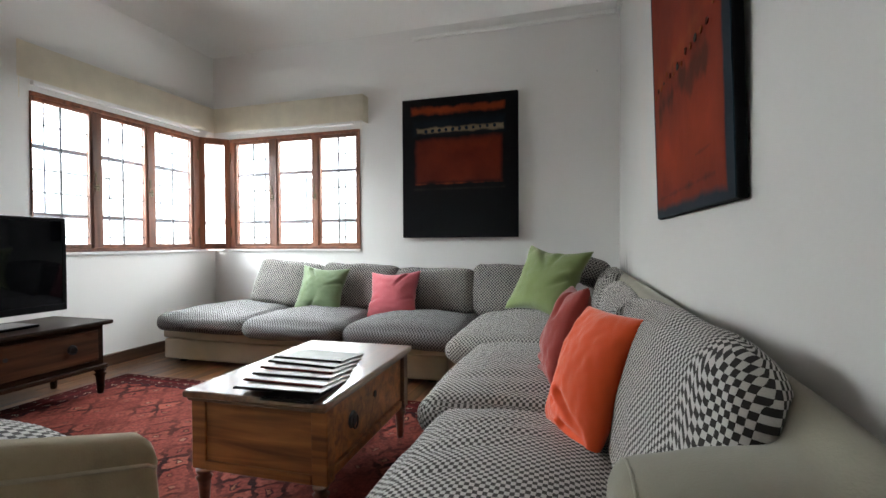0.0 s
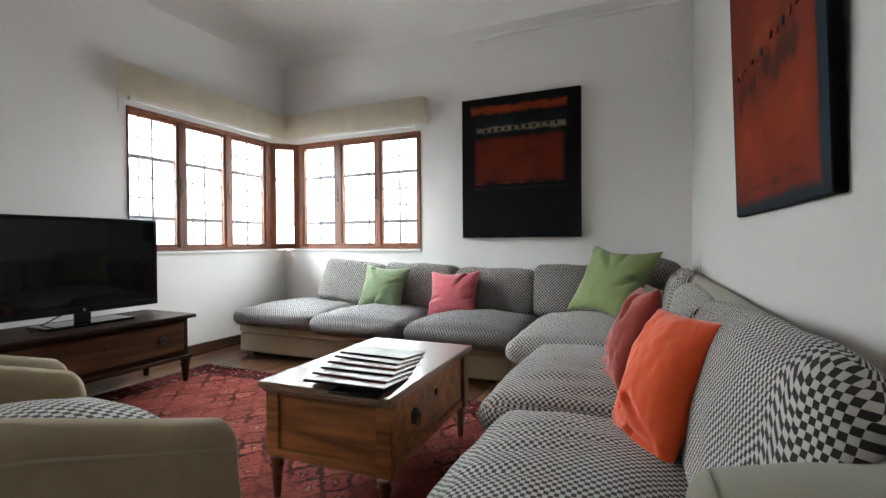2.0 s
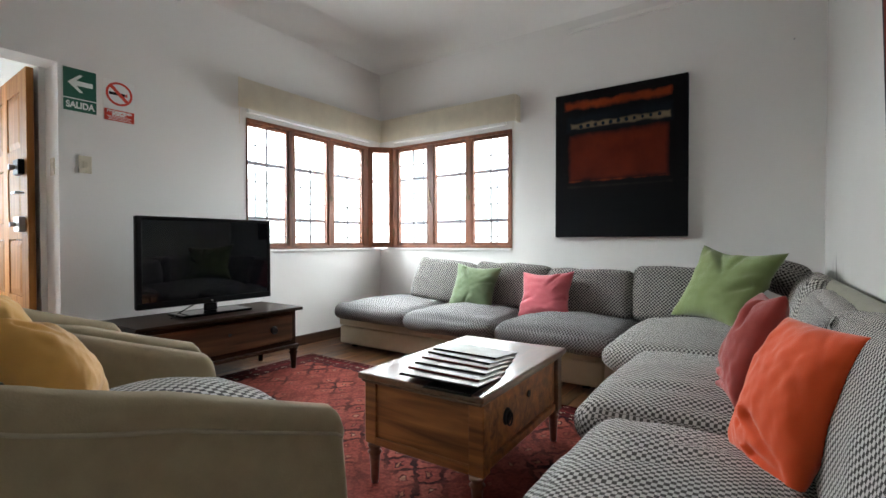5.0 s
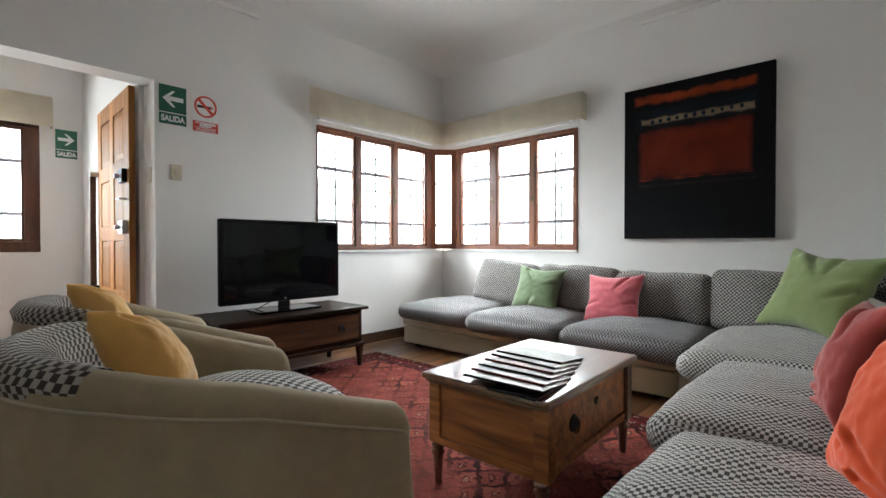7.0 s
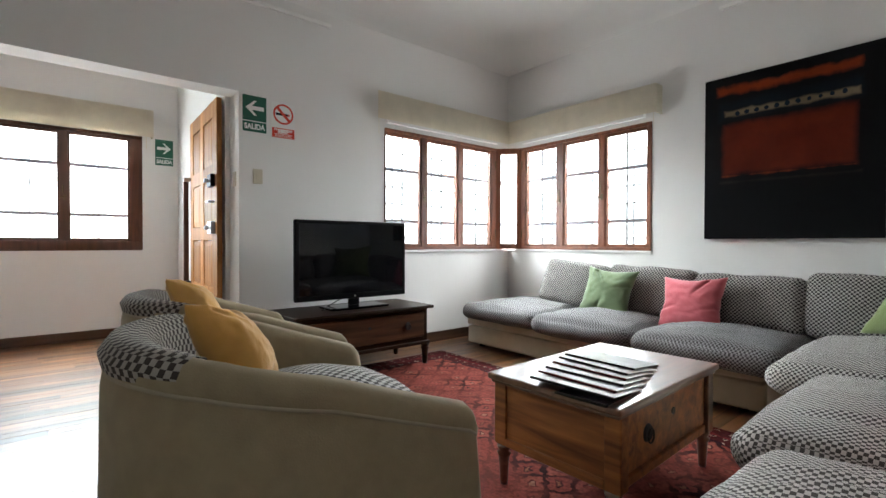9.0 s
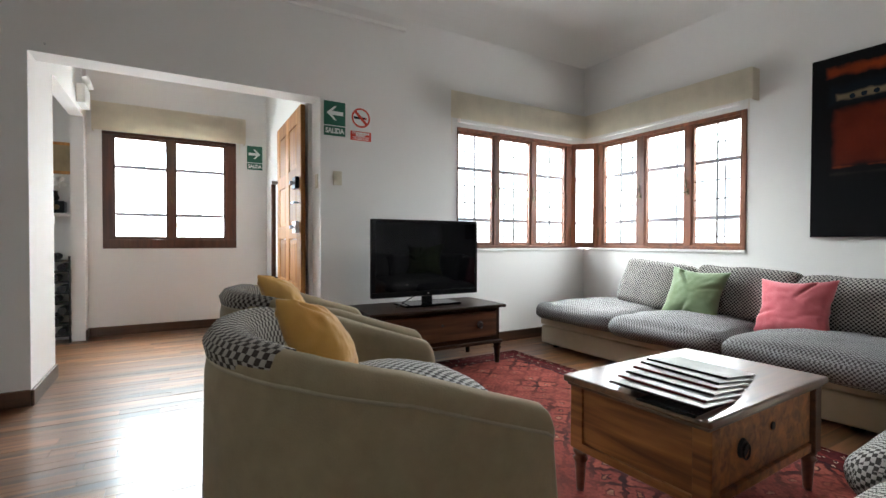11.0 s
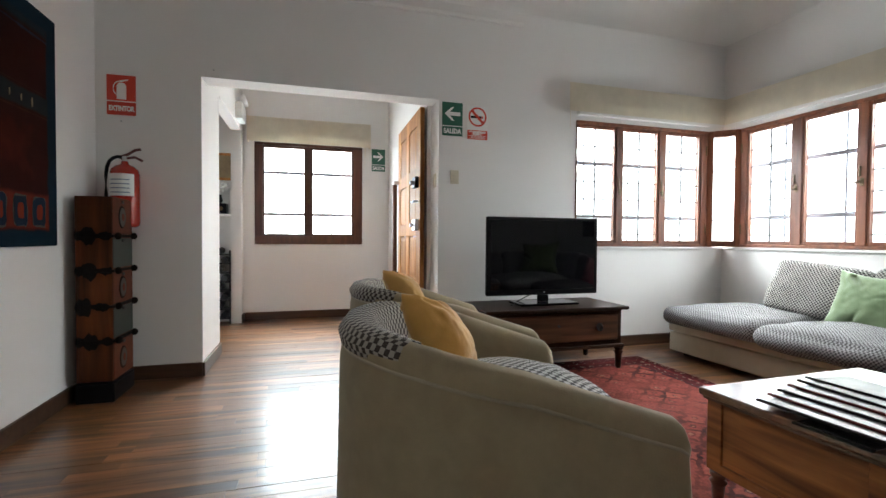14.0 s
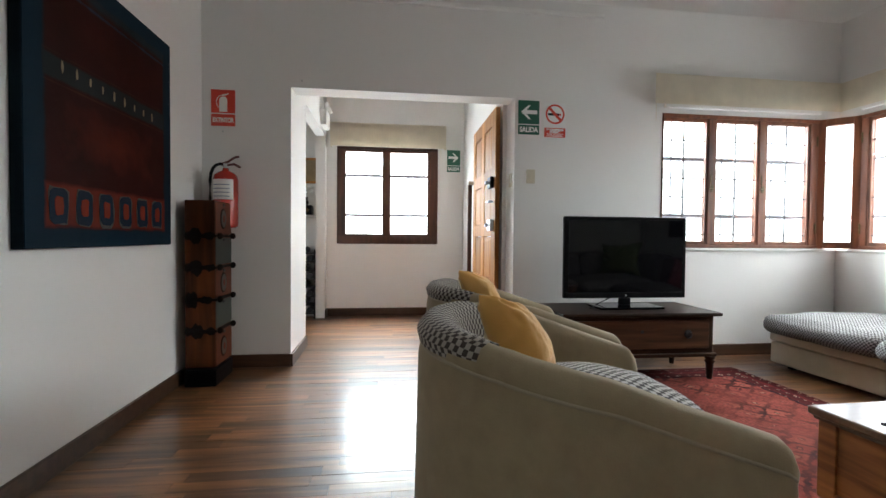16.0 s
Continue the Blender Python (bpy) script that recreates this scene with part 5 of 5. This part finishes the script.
CHESTRED = mat("chest_red", (0.095, 0.022, 0.009), 0.6, vary=0.4, scale=14, spec=0.2)
CHESTGREEN = mat("chest_green", (0.014, 0.022, 0.016), 0.5, vary=0.35, scale=14)
CHESTWOOD = wood("chest_wood", (0.012, 0.003, 0.0015), (0.14, 0.038, 0.008), 0.6, "Z", 10, spread=0.15)
CHESTWOOD.node_tree.nodes["Principled BSDF"].inputs["Specular IOR Level"].default_value = 0.15
STRAP = mat("sooty_strap", (0.008, 0.005, 0.004), 0.7, vary=0.3, spec=0.1)
tower = thing("chest_tower", "tall stack of small painted wooden chests with iron bands", "chest of drawers", (0.285, -5.268, 0.0))
part("plinth", box(-0.17, 0.172, -0.1, 0.1, 0.0, 0.114, 0.006), BLACK, tower)
TIERS = (0.115, 0.368, 0.579, 0.796, 1.008, 1.251)
for k, (z0, z1) in enumerate(zip(TIERS, TIERS[1:])):
    c = part("chest", box(-0.158, 0.165, -0.097, 0.0945, z0 + 0.012, z1 - 0.002, 0.005), CHESTWOOD, tower)
    part("front_panel", box(-0.15, 0.157, 0.095, 0.0985, z0 + 0.02, z1 - 0.01, 0.002), CHESTRED if k % 2 == 0 else CHESTGREEN, c, "painted front panel")
    if k % 2 == 0:
        for r, d, m in ((0.058, 0.0, STRAP), (0.05, 0.002, CHESTGREEN), (0.02, 0.004, CHESTRED)):
            bm = lathe([(r, 0.0), (r * 0.92, 0.004)], 20)
            move(bm, pose(0.02, 0.0985 + d, (z0 + z1) / 2, -90, 0, 0) @ Matrix.Diagonal((1.0, 1.25, 1, 1)))
            part("medallion", bm, m, c)
    part("latch", box(-0.005, 0.03, 0.0985, 0.105, z1 - 0.035, z1 - 0.015, 0.003), IRON, c)
    if k:
        part("band", box(-0.164, 0.17, -0.1, 0.105, z0 - 0.006, z0 + 0.0115, 0.004), STRAP, tower, "sooty iron band")
        part("knob", lathe([(0.014, 0), (0.022, 0.008), (0.022, 0.022), (0.012, 0.032)], 14), STRAP, tower, smooth=True).matrix_local = pose(0.13, 0.1, z0 + 0.003, -90, 0, 0)
        part("knob", lathe([(0.014, 0), (0.022, 0.008), (0.022, 0.022), (0.012, 0.032)], 14), STRAP, tower, smooth=True).matrix_local = pose(-0.13, 0.1, z0 + 0.003, -90, 0, 0)
        # scorched strap plates across the broad side: a round eye, a swelling and a thin tail
        wob = 0.018 * math.sin(k * 2.3)
        for yc, ry, rz_, dx in ((-0.035 + wob, 0.042, 0.046, 0.0), (0.055 + wob, 0.04, 0.022, 0.0005), (0.0, 0.094, 0.013, 0.001), (-0.075, 0.03, 0.026, 0.0015)):
            bm = bmesh.new()
            f = bm.faces.new([bm.verts.new((0.1655 + dx, max(-0.0965, min(0.094, yc + ry * math.cos(a) * random.uniform(0.85, 1.1))), z0 + 0.003 + 1.25 * rz_ * math.sin(a) * random.uniform(0.7, 1.15))) for a in [2 * math.pi * i / 18 for i in range(18)]])
            ext = bmesh.ops.extrude_face_region(bm, geom=[f])
            bmesh.ops.translate(bm, verts=[g for g in ext["geom"] if isinstance(g, bmesh.types.BMVert)], vec=(0.0012, 0, 0))
            bmesh.ops.recalc_face_normals(bm, faces=bm.faces[:])
            part("strap", bm, STRAP, tower)


# ---- hall: door, lamp and alcove things ----
door = tagged(new("door_1"), "honey coloured panelled entrance door standing open in the hall", "door", kind="structure")
door.matrix_world = pose(-1.364, -3.057, 0.008, 0, 0, -1.0)
DW, DH = 1.11, 2.15
for x0, x1 in ((0, 0.13), (0.475, 0.605), (0.95, DW)):
    part("stile", box(x0, x1, -0.02, 0.02, 0, DH, 0.003), DOORWOOD, door)
rowsz = [0.12, 0.51, 0.63, 1.02, 1.14, 1.52, 1.64, 2.02]
for x0, x1 in ((0.13, 0.475), (0.605, 0.95)):
    zz = [0.0] + rowsz + [DH]
    for a, b in zip(zz[::2], zz[1::2]):
        part("rail", box(x0, x1, -0.0195, 0.0195, a, b, 0.002), DOORWOOD, door)
    for a, b in zip(rowsz[::2], rowsz[1::2]):
        bm = box(x0 + 0.004, x1 - 0.004, -0.011, 0.011, a + 0.004, b - 0.004)
        f = min(bm.faces, key=lambda q: q.calc_center_median().y)
        bmesh.ops.inset_region(bm, faces=[f], thickness=0.06, depth=0.009)
        part("panel", bm, DOORWOOD, door)
for z in (1.5, 1.12):
    lk = part("lock_case", box(0.93, 1.06, -0.055, -0.0205, z - 0.05, z + 0.05, 0.005), STEEL if z < 1.3 else BLACK, door, "surface mounted lock")
    part("lock_knob", cyl((0.98, -0.055, z), (0.98, -0.085, z), 0.016, seg=14), STEEL, lk)
part("door_handle", tube([(1.03, -0.02, 1.33), (1.03, -0.06, 1.33), (0.95, -0.065, 1.33)], 0.008), STEEL, door)
part("pull_bar", box(-0.06, -0.02, -0.075, -0.03, 0.62, 1.6, 0.008), DARKWIN, door, "long dark wooden bar")
part("pull_fixing", box(-0.065, 0.03, -0.08, -0.018, 0.58, 0.625, 0.004), BLACK, door)
part("pull_fixing", box(-0.065, 0.03, -0.08, -0.018, 1.595, 1.63, 0.004), STEEL, door)

el = thing("emergency_light", "white twin-headed emergency light on the hall beam", "lamp", (-1.85, -4.79, 2.42))
part("case", box(-0.15, 0.15, 0.0, 0.07, -0.13, 0.05, 0.01), WHITE, el)
for x in (-0.06, 0.06):
    hd = part("lamp_head", lathe([(0.02, 0), (0.045, 0.02), (0.05, 0.05), (0.045, 0.06)], 16), WHITE, el, smooth=True)
    hd.matrix_local = pose(x, 0.04, 0.085, -70, 0, 0)
part("wire", tube([(-0.09, 0.03, 0.05), (-0.1, 0.02, 0.12), (-0.1, 0.008, 0.25)], 0.004), WHITE, el)

rk = thing("iron_rack", "dark iron bottle rack standing in the hall alcove", "rack", (-2.14, -5.03, 0.006))
for x in (-0.1, 0.1):
    for y in (-0.13, 0.13):
        part("upright", cyl((x, y, 0), (x, y, 0.85), 0.009, seg=8), IRON, rk)
for k in range(8):
    z = 0.06 + k * 0.105
    part("shelf", box(-0.1, 0.1, -0.13, 0.13, z, z + 0.012), IRON, rk)
    for y in ((-0.06, 0.07), (0.01,))[k % 2]:
        bm = cyl((-0.12, y, z + 0.05), (0.11, y, z + 0.05), 0.036, seg=12)
        part("bottle", bm, mat("dark_bottle", (0.02, 0.016, 0.014), 0.25) if k == 0 and y < 0 else IRON, rk)
sh = thing("wall_shelf", "small white shelf in the hall alcove", "shelf", (-2.16, -5.06, 1.255))
part("board", box(-0.119, 0.12, -0.16, 0.16, 0, 0.02, 0.003), WHITE, sh)
part("bracket", box(-0.119, 0.05, -0.01, 0.01, -0.08, -0.001), WHITE, sh)
rd = thing("desk_radio", "small dark wooden radio on the alcove shelf", "radio", (-2.14, -5.03, 1.276))
part("body", box(-0.07, 0.07, -0.09, 0.09, 0, 0.12, 0.01), BLACK, rd)
part("dial", cyl((0.07, 0.03, 0.06), (0.076, 0.03, 0.06), 0.025, seg=16), BRASS, rd)
fl = thing("flower_vase", "bunch of white flowers in a dark vase on the shelf", "flowers", (-2.14, -5.03, 1.397))
part("vase", lathe([(0.03, 0), (0.045, 0.03), (0.03, 0.08), (0.035, 0.1)], 16), BLACK, fl, smooth=True)
for k in range(14):
    a, r = k * 2.4, 0.03 + 0.055 * random.random()
    bm = bmesh.new()
    for j in range(5):
        q = pose(r * math.cos(a), r * math.sin(a), 0.16 + 0.07 * random.random(), random.uniform(-60, 60), random.uniform(-60, 60), 72 * j)
        bmesh.ops.create_circle(bm, cap_ends=True, segments=6, radius=0.022, matrix=q @ pose(0.016, 0, 0, 0, 25, 0))
    part("blossom", bm, SIGNWHITE, fl)
pc = thing("small_picture", "small brown framed picture in the hall alcove", "picture", (HX + 0.001, -5.02, 1.68))
part("frame", box(0, 0.02, -0.14, 0.14, 0, 0.32, 0.004), DOORWOOD, pc)
part("print", box(0.0205, 0.022, -0.11, 0.11, 0.03, 0.29), mat("old_print", (0.3, 0.22, 0.12), 0.7, vary=0.4, scale=12), pc)


# ---- floor strips ----
def strip(w, l):
    me = bpy.data.meshes.new("floor_strip")
    bm = box(-w / 2, w / 2, -l / 2, l / 2, -0.012, 0.0, 0.0009, 1)
    bm.to_mesh(me)
    bm.free()
    me.materials.append(FLOORWOOD)
    return me


random.seed(4)
PLANK, lengths = 0.078, (0.55, 0.75, 0.95)
meshes = [strip(PLANK - 0.0008, l - 0.0008) for l in lengths]
rest = bmesh.new()
count = 0
x = HX
while x < X1:
    y = -6.2 - random.uniform(0, 0.5)
    xc = x + PLANK / 2
    while y < 0:
        k = random.randrange(3)
        l = lengths[k]
        yc = y + l / 2
        lo, hi = (-6.09, -2.86) if xc < -0.2 else (Y1 - 0.05, 0.05)
        y0, y1 = max(lo, yc - l / 2), min(hi, yc + l / 2)
        if y1 - y0 < 0.01:
            y += l
            continue
        near = -4.6 < yc < -3.4 and -1.7 < xc < 1.9
        dz = random.uniform(-0.0006, 0.0006)
        if near and count < 300 and (xc > 0.9 or yc < -3.9 or xc < 0):
            o = new("floor_strip", meshes[k])
            o.matrix_world = pose(xc, yc, dz)
            o.parent = floor
            count += 1
        else:
            box(xc - PLANK / 2 + 0.0004, xc + PLANK / 2 - 0.0004, y0 + 0.0004, y1 - 0.0004, -0.012, dz, bm=rest)
        y += l
    x += PLANK
part("floor_strips", rest, FLOORREST, floor)["kind"] = "stuff"
